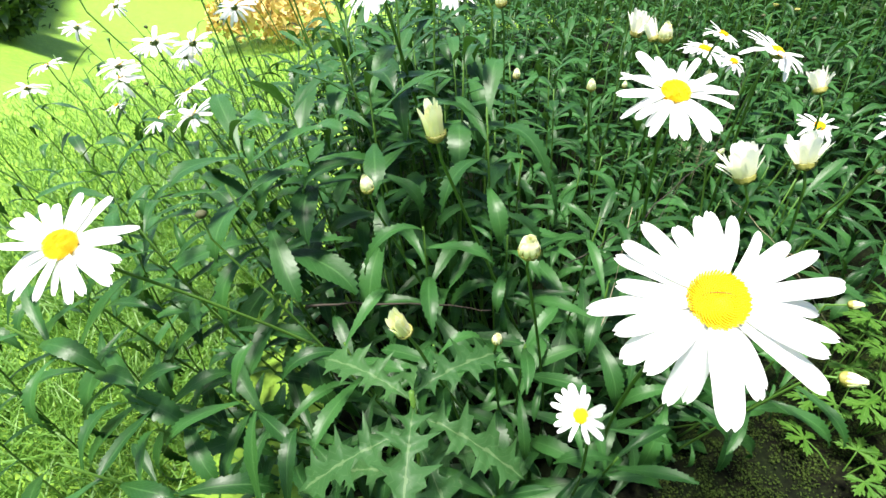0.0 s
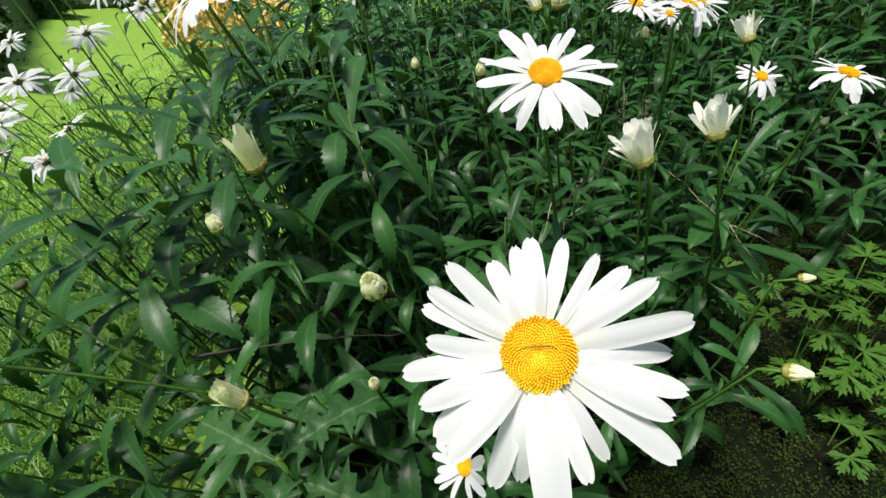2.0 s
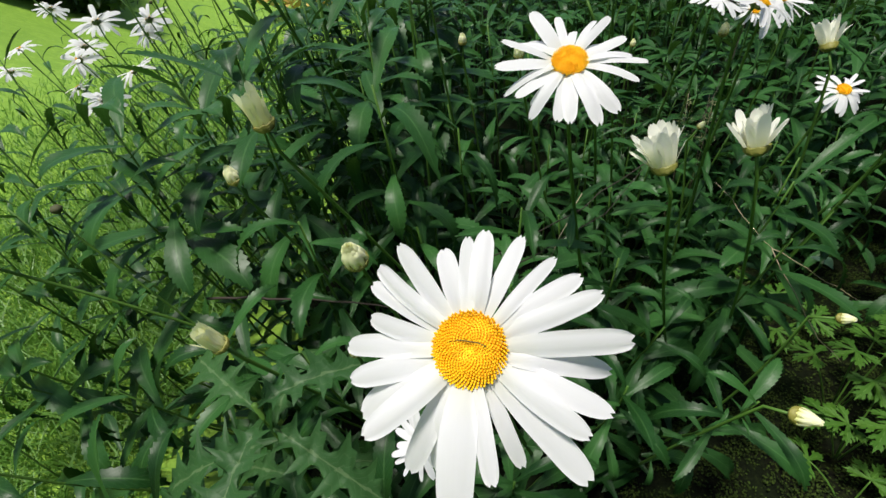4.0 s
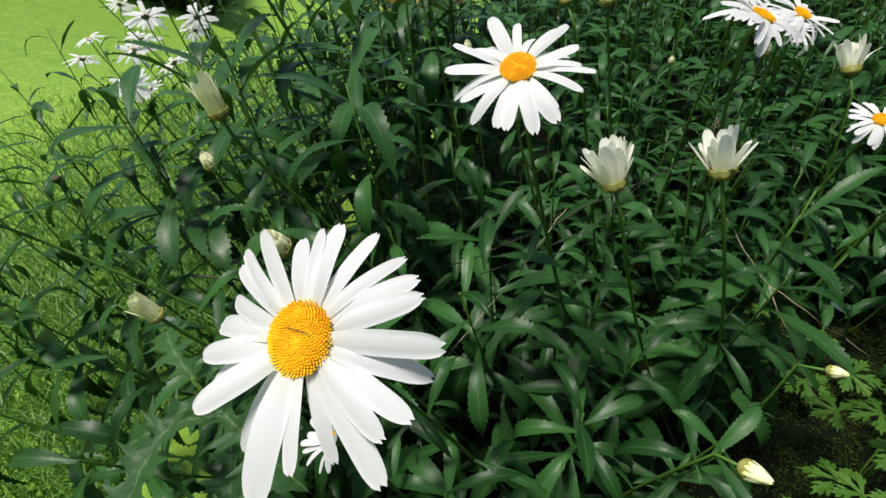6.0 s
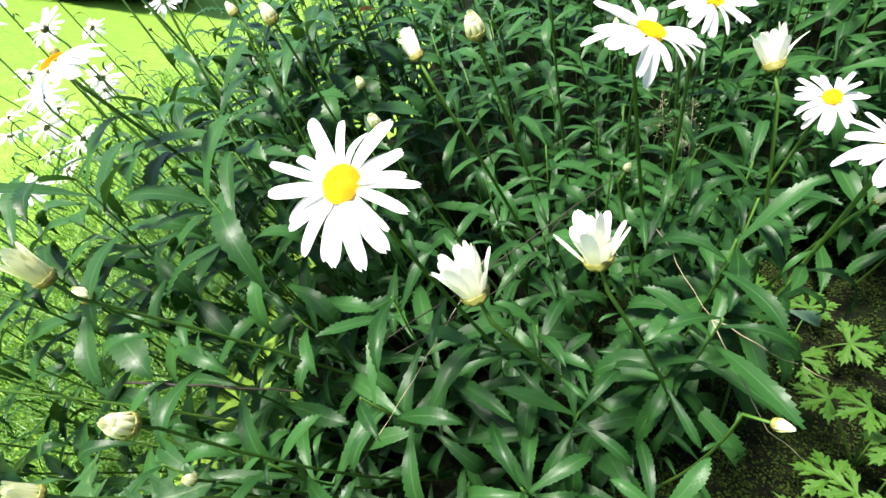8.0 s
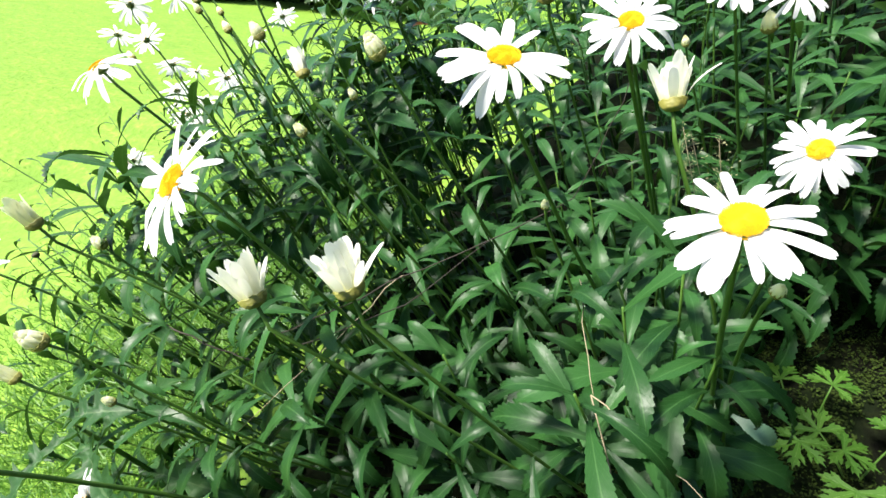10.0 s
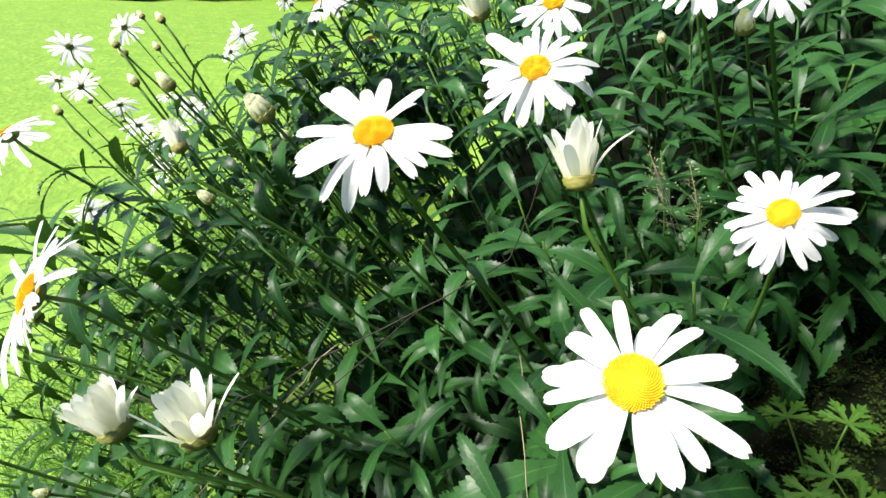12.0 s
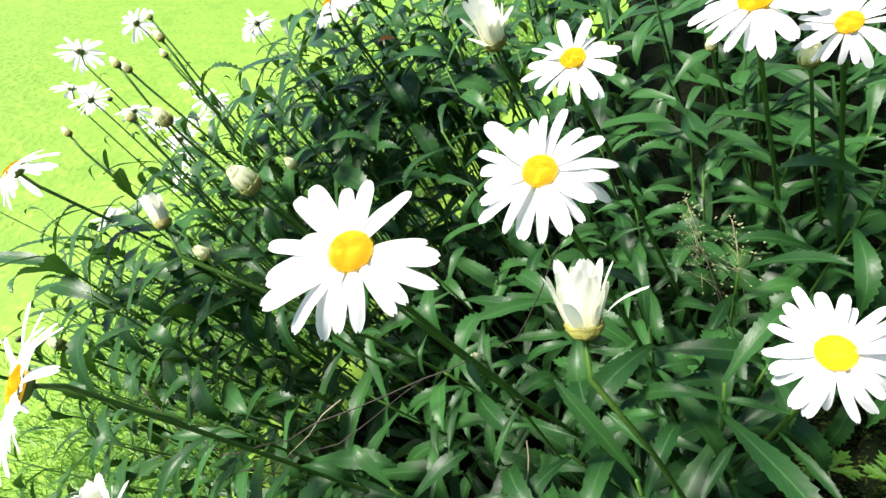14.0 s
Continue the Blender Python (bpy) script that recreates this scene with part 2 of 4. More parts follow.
def petal_shape(seed, cup, width, tip):
    """Strap-shaped ray petal, notched at the tip."""
    rnd = random.Random(seed)
    n = 11
    vs, uv, fs = [], [], []
    for i in range(n + 1):
        s = 1 - (1 - i / n) ** 1.5
        w = width * 0.5 * (0.40 + 0.60 * math.sin(math.pi * min(0.5, 0.08 + 0.80 * s)))
        if s > 0.5:
            w *= 1 - tip * 0.20 * ((s - 0.5) / 0.5) ** 1.5
        if s > 0.80:
            w *= 1 - (0.34 + 0.16 * tip) * ((s - 0.80) / 0.20) ** 2.4
        z0 = cup * s * s + 0.05 * math.sin(math.pi * s)
        for q in (-1, -0.5, 0, 0.5, 1):
            notch = 0.09 * (1 - abs(abs(q) - 0.5) * 2) if i == n else 0
            vs.append((q * w + 0.015 * math.sin(3 * s + seed), s - (0.012 if i == n else 0) + notch * 0.4, z0 - 0.16 * abs(q * w) + 0.012 * math.cos(q * 6.3) * s))
            uv.append((0.5 + 0.5 * q, s))
    for i in range(n):
        for k in range(4):
            a = i * 5 + k
            fs.append((a, a + 1, a + 6, a + 5))
    return vs, fs, uv


PETALS = [petal_shape(i, c, w, tp) for i, (c, w, tp) in enumerate([(-0.06, 0.29, 0.8), (-0.14, 0.25, 0.4), (0.02, 0.31, 1), (-0.24, 0.24, 1), (-0.10, 0.32, 0.6), (-0.34, 0.26, 1), (0.05, 0.22, 0.3)])]
PETAL_MESHES = [mesh("petal", *p[:2], M_PETAL, p[2]) for p in PETALS]
UPRIGHT = [petal_shape(30 + i, c, w, 1) for i, (c, w) in enumerate([(-0.06, 0.27), (0.08, 0.30), (0.12, 0.33), (-0.45, 0.26)])]
CREAM_MESHES = [mesh("petal", *p[:2], M_CREAM, p[2]) for p in UPRIGHT]
YOUNG_MESHES = [mesh("petal", *p[:2], M_GREENISH, p[2]) for p in UPRIGHT]


def closed_shape(seed):
    """Petal of a shut bud, curving in over the top."""
    vs, uv, fs = [], [], []
    n = 7
    for i in range(n + 1):
        s = i / n
        a = s * 1.5
        for q in (-1, -0.5, 0, 0.5, 1):
            w = 0.34 * (0.5 + 0.7 * math.sin(math.pi * (0.1 + 0.75 * s)))
            vs.append((q * w * 0.5, math.sin(a) * 0.95 + 0.06 * (1 if i == n and abs(q) == 0.5 else 0), 0.52 * math.cos(a * 0.95) - 0.10 * q * q + 0.03 * math.sin(seed + i)))
            uv.append((0.5 + 0.5 * q, s))
    for i in range(n):
        for k in range(4):
            a = i * 5 + k
            fs.append((a, a + 1, a + 6, a + 5))
    return vs, fs, uv


CLOSED_MESHES = [mesh("petal", *closed_shape(i)[:2], M_GREENISH, closed_shape(i)[2]) for i in range(3)]


def disc_mesh():
    """Domed flower centre of unit radius: spirals of small pointed florets, a dimple in the middle."""
    vs, fs = [], []

    def dome(r):
        return 0.30 * (1 - r * r) - 0.16 * math.exp(-(r / 0.28) ** 2)
    rings, seg = 6, 20
    for i in range(rings + 1):
        r = i / rings
        for k in range(seg):
            t = 2 * math.pi * k / seg
            vs.append((r * math.cos(t), r * math.sin(t), dome(r) - (0.25 if i == rings else 0)))
    for i in range(rings):
        for k in range(seg):
            k2 = (k + 1) % seg
            fs.append((i * seg + k, (i + 1) * seg + k, (i + 1) * seg + k2, i * seg + k2))
    total = 560
    rnd = random.Random(3)
    for i in range(total):
        r = math.sqrt((i + 0.5) / total)
        t = i * 2.399963
        size = 0.032 + 0.016 * r
        c = Vector((r * math.cos(t), r * math.sin(t), dome(r)))
        out = Vector((math.cos(t), math.sin(t), 0))
        tip = c + Vector((0, 0, 0.065 + 0.045 * r)) + out * (0.06 * r ** 3) + Vector((rnd.uniform(-1, 1), rnd.uniform(-1, 1), 0)) * 0.012
        b = len(vs)
        side = Vector((-out.y, out.x, 0))
        for q in ((out, 1), (side, 1), (out, -1), (side, -1)):
            vs.append(c + q[0] * q[1] * size)
        for q in ((out, 1), (side, 1), (out, -1), (side, -1)):
            vs.append(tip + q[0] * q[1] * size * 0.55)
        for k in range(4):
            k2 = (k + 1) % 4
            fs.append((b + k, b + k2, b + 4 + k2, b + 4 + k))
        fs.append((b + 4, b + 5, b + 6, b + 7))
    return mesh("disc", vs, fs, M_DISC, None, False)


def calyx_mesh(name, height, mat):
    """Cup of overlapping bracts, unit radius at the rim."""
    vs, fs = [], []
    seg = 32
    prof = [(0.16, -height), (0.55, -height * 0.86), (0.80, -height * 0.62), (0.76, -height * 0.58), (0.95, -height * 0.34), (0.90, -height * 0.30), (1.0, -height * 0.05), (0.94, 0.06), (0.4, 0.0)]
    for r, z in prof:
        for k in range(seg):
            t = 2 * math.pi * k / seg
            rr = r * (1 + 0.03 * (1 if k % 2 else -1))
            vs.append((rr * math.cos(t), rr * math.sin(t), z + (0.10 * height if (k // 2) % 2 and 1 < prof.index((r, z)) < 8 else 0)))
    for i in range(len(prof) - 1):
        for k in range(seg):
            k2 = (k + 1) % seg
            fs.append((i * seg + k, i * seg + k2, (i + 1) * seg + k2, (i + 1) * seg + k))
    return mesh(name, vs, fs, mat)


DISC = disc_mesh()
CALYX = calyx_mesh("calyx", 0.55, M_CALYX)
CUP = calyx_mesh("calyx", 0.9, M_BRACT)


# ---- structure: ground ----
def ground_height(x, y):
    """Level round the bed, rising gently to the west and falling to the north further off."""
    r = math.hypot(x, y - 0.7)
    k = min(1.0, max(0.0, (r - 1.5) / 3.0))
    e = min(1.0, max(0.0, (-x - 1.0) / 3.5))
    k = k * k * (3 - 2 * k) * e * e * (3 - 2 * e)
    near = min(1.0, 9.0 / max(r, 0.01))
    return k * near * (0.45 * max(-x - 1, 0) - 0.42 * max(y, 0))


def build_ground():
    radii = [0, 0.3, 0.6, 0.9, 1.3, 1.8, 2.4, 3.2, 4.2, 5.5, 7, 9, 12, 18, 30, 60, 150, 600, 3000]
    seg = 48
    vs, fs = [], []
    for r in radii:
        for k in range(seg):
            t = 2 * math.pi * k / seg
            x, y = r * math.cos(t), 0.7 + r * math.sin(t)
            vs.append((x, y, ground_height(x, y) + (0.006 * noise.noise((x * 3, y * 3, 0)) if 0 < r < 10 else 0)))
    for i in range(len(radii) - 1):
        for k in range(seg):
            k2 = (k + 1) % seg
            fs.append((i * seg + k, (i + 1) * seg + k, (i + 1) * seg + k2, i * seg + k2))
    ob = new("ground", mesh("ground", vs, fs, M_LAWN))
    tagged(ob, "sunlit mown green lawn reaching to a hedge", "lawn", "", "structure")


def build_bed():
    """Raised bed of mossy soil under the daisies, shade put into its dark colour."""
    vs, fs = [], []
    nx, ny = 150, 150
    x0, x1, y0, y1 = -0.46, 3.6, -0.9, 4.2
    for j in range(ny + 1):
        for i in range(nx + 1):
            x, y = x0 + (x1 - x0) * i / nx, y0 + (y1 - y0) * j / ny
            edge = min(x - x0, x1 - x, y - y0, y1 - y)
            wob = 0.16 * noise.noise((x * 2.5, y * 2.5, 4)) - 0.25 * max(0.0, noise.noise((x * 0.8, y * 0.8, 9)))
            up = min(1.0, max(0.0, (edge + wob - 0.05) / 0.14))
            z = -0.03 + 0.05 * up + 0.014 * noise.noise((x * 9, y * 9, 1)) + 0.007 * noise.noise((x * 33, y * 33, 2))
            vs.append((x, y, z))
    for j in range(ny):
        for i in range(nx):
            a = j * (nx + 1) + i
            fs.append((a, a + 1, a + nx + 2, a + nx + 1))
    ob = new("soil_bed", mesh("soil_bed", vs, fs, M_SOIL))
    tagged(ob, "garden soil grown over with moss, its shade put into a very dark colour", "soil", "", "structure")


build_ground()
build_bed()


# ---- leaves on stems ----
def leaf_placements(rnd, line, first, last, count, long_mid, long_top, spread=1.0):
    """Where leaves sit on a stem: origin, direction, length, roll up-vector."""
    out = []
    turn = rnd.uniform(0, 6.28)
    for i in range(count):
        s = first + (last - first) * (i + rnd.uniform(-0.3, 0.3)) / max(1, count - 1)
        s = min(0.995, max(0.02, s))
        p, d = along(line, s)
        a, b = frame_along(d)
        turn += 2.4 + rnd.uniform(-0.4, 0.4)
        side = a * math.cos(turn) + b * math.sin(turn)
        k = (s - first) / max(1e-3, last - first)
        lift = -0.20 + 0.80 * k ** 2 + rnd.uniform(-0.25, 0.3)
        y = (side * spread + d * lift).normalized()
        length = (long_mid + (long_top - long_mid) * max(0, k * 1.6 - 0.6)) * rnd.uniform(0.75, 1.15)
        out.append((p, y, length, (d + side * -0.3 + Vector((0, 0, 0.5))).normalized(), k))
    return out


def add_leaves(owner, rnd, base, placements, slim=1.0, meshes=LEAF_MESHES):
    for p, y, length, up, k in placements:
        me = meshes[rnd.randrange(len(meshes))]
        part("leaf", me, owner, placed(p - base, y, up, length * slim * rnd.uniform(0.85, 1.2), length, length * rnd.uniform(0.7, 1.2)))


def stem_part(owner, base, line, r0, r1, sides=7, mat=None):
    vs, fs = tube([p - base for p in line], r0, r1, sides)
    return part("stem", mesh("stem", vs, fs, mat or M_STEM), owner)


# ---- the canopy of the bush, as heights over the bed ----
CANOPY_LAWN_SIDE = [
    (-0.54, 0.50, 0.54), (-0.35, 0.50, 0.57), (-0.24, 0.42, 0.57), (-0.25, 0.30, 0.42), (-0.35, 0.10, 0.40), (-0.60, 0.20, 0.40), (-0.45, 0.34, 0.51), (-0.75, 0.42, 0.51), (-0.30, 0.65, 0.56), (-0.36, 0.85, 0.53), (-0.60, 1.00, 0.51), (-0.50, 0.80, 0.53), (-0.35, 1.10, 0.57), (-0.75, 0.70, 0.44), (-0.75, 1.20, 0.45)]
CANOPY_MIDDLE = [
    (-0.05, 0.20, 0.30), (0.15, 0.24, 0.33), (0.30, 0.28, 0.36), (0.42, 0.34, 0.33), (0.50, 0.46, 0.36), (-0.14, 0.42, 0.42), (0.02, 0.40, 0.54), (0.14, 0.40, 0.50), (0.28, 0.46, 0.42), (0.33, 0.54, 0.42), (0.12, 0.50, 0.60), (-0.06, 0.65, 0.62), (-0.12, 0.80, 0.63), (0.40, 0.58, 0.45), (0.55, 0.62, 0.33)]
CANOPY_BACK = [
    (0.49, 0.89, 0.42), (0.54, 0.96, 0.43), (0.10, 0.90, 0.61), (0.30, 1.20, 0.50), (0.90, 1.30, 0.42), (0.00, 1.80, 0.52), (0.90, 1.90, 0.50), (0.10, 2.80, 0.55), (1.20, 2.80, 0.60), (2.00, 1.50, 0.55), (2.00, 2.60, 0.65)]
CANOPY = np.array(CANOPY_LAWN_SIDE + CANOPY_MIDDLE + CANOPY_BACK)


def canopy(x, y):
    d = (CANOPY[:, 0] - x) ** 2 + (CANOPY[:, 1] - y) ** 2
    w = 1.0 / (d + 0.002) ** 2
    return float((w * CANOPY[:, 2]).sum() / w.sum())


def right_edge(y):
    if y < 0.45:
        return 0.40 + 0.1 * max(0, y - 0.2)
    if y < 0.86:
        return 0.46 + 0.08 * (y - 0.45)
    return 0.58 + min(1.5, (y - 0.88) * 5.0)


# ---- leafy shoots ----
def near_shoot(rnd, x, y, top_z, lean=None, crowned=False):
    """crowned: nearly upright, with its long leaves crowded near the tip."""
    inward = Vector((0.26 - x, 0.72 - y, 0)) * (0.12 if crowned else 0.36)
    lean = lean or Vector((rnd.uniform(-0.03, 0.03), rnd.uniform(-0.03, 0.03), 0))
    base = Vector((x, y, 0.0)) + inward + lean
    if x > 0.65:
        base = Vector((x, y, 0.0)) + lean
    elif base.x > right_edge(base.y) - 0.05 and x < 0.6:
        base.x = right_edge(base.y) - 0.05
    top = Vector((x, y, top_z))
    line = bend(base, top, (inward + lean) * -0.12 + Vector((rnd.uniform(-1, 1), rnd.uniform(-1, 1), 0)) * 0.012)
    t = thing("daisy_shoot", base, "leafy green shasta daisy shoot with toothed leaves", "plant", "leafy daisy shoots")
    stem = stem_part(t, base, line, 0.0018, 0.0011)
    n = rnd.randrange(15, 19) if x < -0.25 else rnd.randrange(13, 17)
    first = 0.70 if crowned else 0.56 if x < -0.36 else 0.42
    add_leaves(stem, rnd, base, leaf_placements(rnd, line, first, 0.99, n, rnd.uniform(0.115, 0.150), 0.100 if crowned else 0.090), 1.15 if crowned else 0.95)
    return t


def thicket(rnd, places):
    """The leafy shoots in the depth of the bed, too many to tell apart."""
    vs, fs, uvs = [], [], []
    for x, y, z in places:
        base = Vector((x + rnd.uniform(-0.05, 0.05), y + rnd.uniform(-0.05, 0.05), 0.0))
        line = bend(base, (x, y, z), (rnd.uniform(-0.02, 0.02), rnd.uniform(-0.02, 0.02), 0), 6)
        a, f = tube(line, 0.003, 0.0018, 5)
        b = len(vs)
        vs += a
        uvs += [(0.5, 0.5)] * len(a)
        fs += [tuple(b + q for q in g) for g in f]
        for p, y_dir, length, up, k in leaf_placements(rnd, line, 0.50, 1.0, 13, 0.155, 0.095):
            shape = FAR_SHAPES[rnd.randrange(len(FAR_SHAPES))]
            m = placed(p, y_dir, up, length * 0.88, length, length)
            b = len(vs)
            vs += [m @ Vector(v) for v in shape[0]]
            fs += [tuple(b + q for q in g) for g in shape[1]]
            uvs += shape[2]
    ob = new("daisy_thicket", mesh("daisy_thicket", vs, fs, M_LEAF, uvs))
    tagged(ob, "dense mass of leafy daisy shoots behind the flowers", "plants", "", "stuff")


def sprinkle(rnd, x0, x1, y0, y1, gap, keep, limit):
    """Evenly spread random places, no two nearer than gap."""
    got = []
    for _ in range(limit * 40):
        p = (rnd.uniform(x0, x1), rnd.uniform(y0, y1))
        if keep(*p) and all((p[0] - q[0]) ** 2 + (p[1] - q[1]) ** 2 > gap * gap for q in got):
            got.append(p)
            if len(got) >= limit:
                break
    return got


def left_edge(y):
    return -0.43 + 0.17 * min(1.0, max(0.0, y - 0.5) / 0.15) + 0.20 * max(0, y - 1.2)


rnd = random.Random(11)
for x, y in sprinkle(rnd, -0.85, 0.62, -0.10, 1.0, 0.082, lambda x, y: left_edge(y) < x < right_edge(y) + 0.04 and y > 0.20 - 0.1 * abs(x) + 0.8 * max(0.0, -x - 0.26) and not (x > 0.18 and y < 0.25 + 0.25 * (x - 0.18)), 240):
    near_shoot(rnd, x, y, canopy(x, y) * (rnd.uniform(0.90, 1.03) if x < -0.2 else rnd.uniform(0.84, 1.0)) - 0.01)
for x, y, z in ((0.45, 0.45, 0.42), (0.53, 0.51, 0.42), (0.50, 0.56, 0.45), (0.52, 0.64, 0.43), (0.47, 0.51, 0.45), (0.47, 0.66, 0.44),
                (0.69, 0.93, 0.30), (0.76, 0.86, 0.25), (0.62, 0.96, 0.34), (0.83, 0.94, 0.29), (0.71, 1.00, 0.34), (0.55, 0.97, 0.36), (0.63, 0.90, 0.20), (0.67, 0.93, 0.22), (0.58, 0.94, 0.26), (0.63, 0.99, 0.28), (0.73, 0.87, 0.18)):
    near_shoot(rnd, x, y, z)
for x, y in sprinkle(rnd, -0.24, 0.06, 0.46, 1.05, 0.072, lambda x, y: x > -0.16 - 0.5 * max(0.0, 0.6 - y), 28):
    near_shoot(rnd, x, y, rnd.uniform(0.59, 0.65) + 0.25 * min(0.0, x + 0.1), None, True)
for x, y in sprinkle(rnd, 0.76, 1.5, 0.56, 0.98, 0.085, lambda x, y: y > 0.62 - 0.2 * (x - 0.76), 60):
    near_shoot(rnd, x, y, 0.24 + 0.16 * (y - 0.5) + rnd.uniform(0, 0.07), Vector((rnd.uniform(-0.02, 0.02), 0.05, 0)))
thicket(rnd, [(x, y, canopy(x, y) * rnd.uniform(0.85, 1.05)) for x, y in sprinkle(rnd, -0.75, 2.6, 0.88, 3.5, 0.095, lambda x, y: left_edge(y) < x < right_edge(y) + 0.05 and (y > 1.0 or x > 0.69) and math.hypot(x - 0.85, y - 1.75) < 1.60 + 0.35 * noise.noise((x * 1.3, y * 1.3, 5)), 700)])


def undergrowth(rnd):
    """Old low leaves added at the foot of the bush to block light and darken the gaps."""
    vs, fs, uvs = [], [], []
    for _ in range(420):
        x, y = rnd.uniform(-0.45, 0.42), rnd.uniform(0.22, 1.1)
        if x > right_edge(y) - 0.05:
            continue
        z = rnd.uniform(0.02, 0.14) * canopy(x, y)
        a = rnd.uniform(0, 6.28)
        ln = rnd.uniform(0.07, 0.12)
        m = placed((x, y, z), (math.cos(a), math.sin(a), rnd.uniform(-0.3, 0.4)), (0, 0, 1), ln, ln, ln)
        shape = FAR_SHAPES[rnd.randrange(len(FAR_SHAPES))]
        b = len(vs)
        vs += [m @ Vector(v) for v in shape[0]]
        fs += [tuple(b + q for q in g) for g in shape[1]]
        uvs += shape[2]
    ob = new("undergrowth", mesh("undergrowth", vs, fs, M_LEAF, uvs))
    tagged(ob, "low leaves added to block light at the foot of the bush", "leaves", "", "stuff")


undergrowth(rnd)


# ---- flowers ----
def stalk(t, base, head, normal, rnd, r=0.0022, leaves=6, long_mid=0.07, bow=0.02, slim=0.8):
    """Stem from base up to the back of a head, with a few leaves."""
    head = Vector(head)
    n = Vector(normal).normalized()
    neck = head - n * 0.025
    line = bend(base, neck, Vector((rnd.uniform(-1, 1), rnd.uniform(-1, 1), 0)) * bow, 8) + [head]
    stem = stem_part(t, base, line, r * 1.12, r * 0.85, 8)
    if leaves:
        add_leaves(stem, rnd, base, leaf_placements(rnd, line, 0.25, 0.82, leaves + (3 if leaves > 2 else 0), long_mid * 1.15, long_mid * 0.4), slim)


def head_matrix(base, head, normal, size):
    n = Vector(normal).normalized()
    a, b = frame_along(n)
    m = Matrix((a, b, n)).transposed().to_4x4()
    m.translation = Vector(head) - base
    return m @ Matrix.Diagonal((size, size, size, 1))


def daisy(head, normal, diam, base, seed, label, petals=24, leaves=6, droop=0.0, missing=(), disc=0.125, bow=0.02, slim=1.0, stem=0.0020, short=0.0):
    """short: how much shorter the petals on the upper rim are."""
    rnd = random.Random(seed)
    base = Vector(base)
    t = thing("shasta_daisy", base, label, "flower", "open white daisies")
    stalk(t, base, head, normal, rnd, stem, leaves, 0.075, bow)
    m = head_matrix(base, head, normal, 1.0)
    r = diam * disc
    part("disc", DISC, t, m @ Matrix.Diagonal((r, r, r, 1)), "domed yellow centre of tiny florets")
    part("calyx", CALYX, t, m @ Matrix.Translation((0, 0, -0.0015)) @ Matrix.Diagonal((r * 0.95, r * 0.95, r * 1.1, 1)), "green cup of bracts")
    turn = rnd.uniform(0, 6.28)
    for i in range(petals):
        if i in missing:
            continue
        a = turn + 2 * math.pi * (i + rnd.uniform(-0.28, 0.28)) / petals
        tilt = rnd.gauss(0.03 - droop, 0.13)
        y = Vector((math.cos(a), math.sin(a), tilt))
        length = (diam * 0.5 - r * 0.75) * rnd.uniform(0.76, 1.12) * (1 - short * max(0.0, (m.to_3x3() @ y).z))
        o = Vector((math.cos(a), math.sin(a), 0)) * r * 0.75 + Vector((0, 0, -0.0012 * (i % 3)))
        up = Vector((rnd.gauss(0, 0.16), rnd.gauss(0, 0.16), 1))
        part("petal", PETAL_MESHES[rnd.randrange(len(PETAL_MESHES))], t, m @ placed(o, y, up, length * slim * rnd.uniform(0.72, 1.1), length, length * rnd.uniform(0.5, 1.5)))
    return t


def opening_bud(head, axis, size, base, seed, label, leaves=5, petals=17, flare=0.35, cup=None, meshes=None):
    """Half-open flower: upright cream petals standing in a cup of bracts, some flaring out. size: radius of the cup."""
    rnd = random.Random(seed)
    base = Vector(base)
    t = thing("opening_daisy", base, label, "flower", "half-open daisies")
    stalk(t, base, head, axis, rnd, 0.0017, leaves, 0.07)
    m = head_matrix(base, head, axis, 1.0)
    part("calyx", cup or CUP, t, m @ Matrix.Diagonal((size, size, size * 0.9, 1)), "brown-edged green bracts")
    for ring, (count, tilt, ln) in enumerate(((petals // 2 + 4, 0.75 * flare, 2.6), (petals - petals // 2 + 4, 0.42 * flare, 2.9), (10, 0.15 * flare, 2.5), (6, 0.02, 2.2))):
        for i in range(count):
            a = 2 * math.pi * (i + 0.5 * ring + rnd.uniform(-0.2, 0.2)) / count
            out = Vector((math.cos(a), math.sin(a), 0))
            k = tilt * rnd.uniform(0.3, 1.5) + (0.7 if rnd.random() < 0.16 and ring == 0 and flare > 0.5 else 0)
            y = Vector((0, 0, 1)) + out * k
            o = out * size * (0.80 - 0.20 * ring)
            length = size * ln * rnd.uniform(0.62, 1.18)
            part("petal", (meshes or CREAM_MESHES)[rnd.randrange(4) if k > 0.5 else rnd.randrange(3)], t, m @ placed(o, y, -out, length * 1.05, length, length * 0.8))
    return t


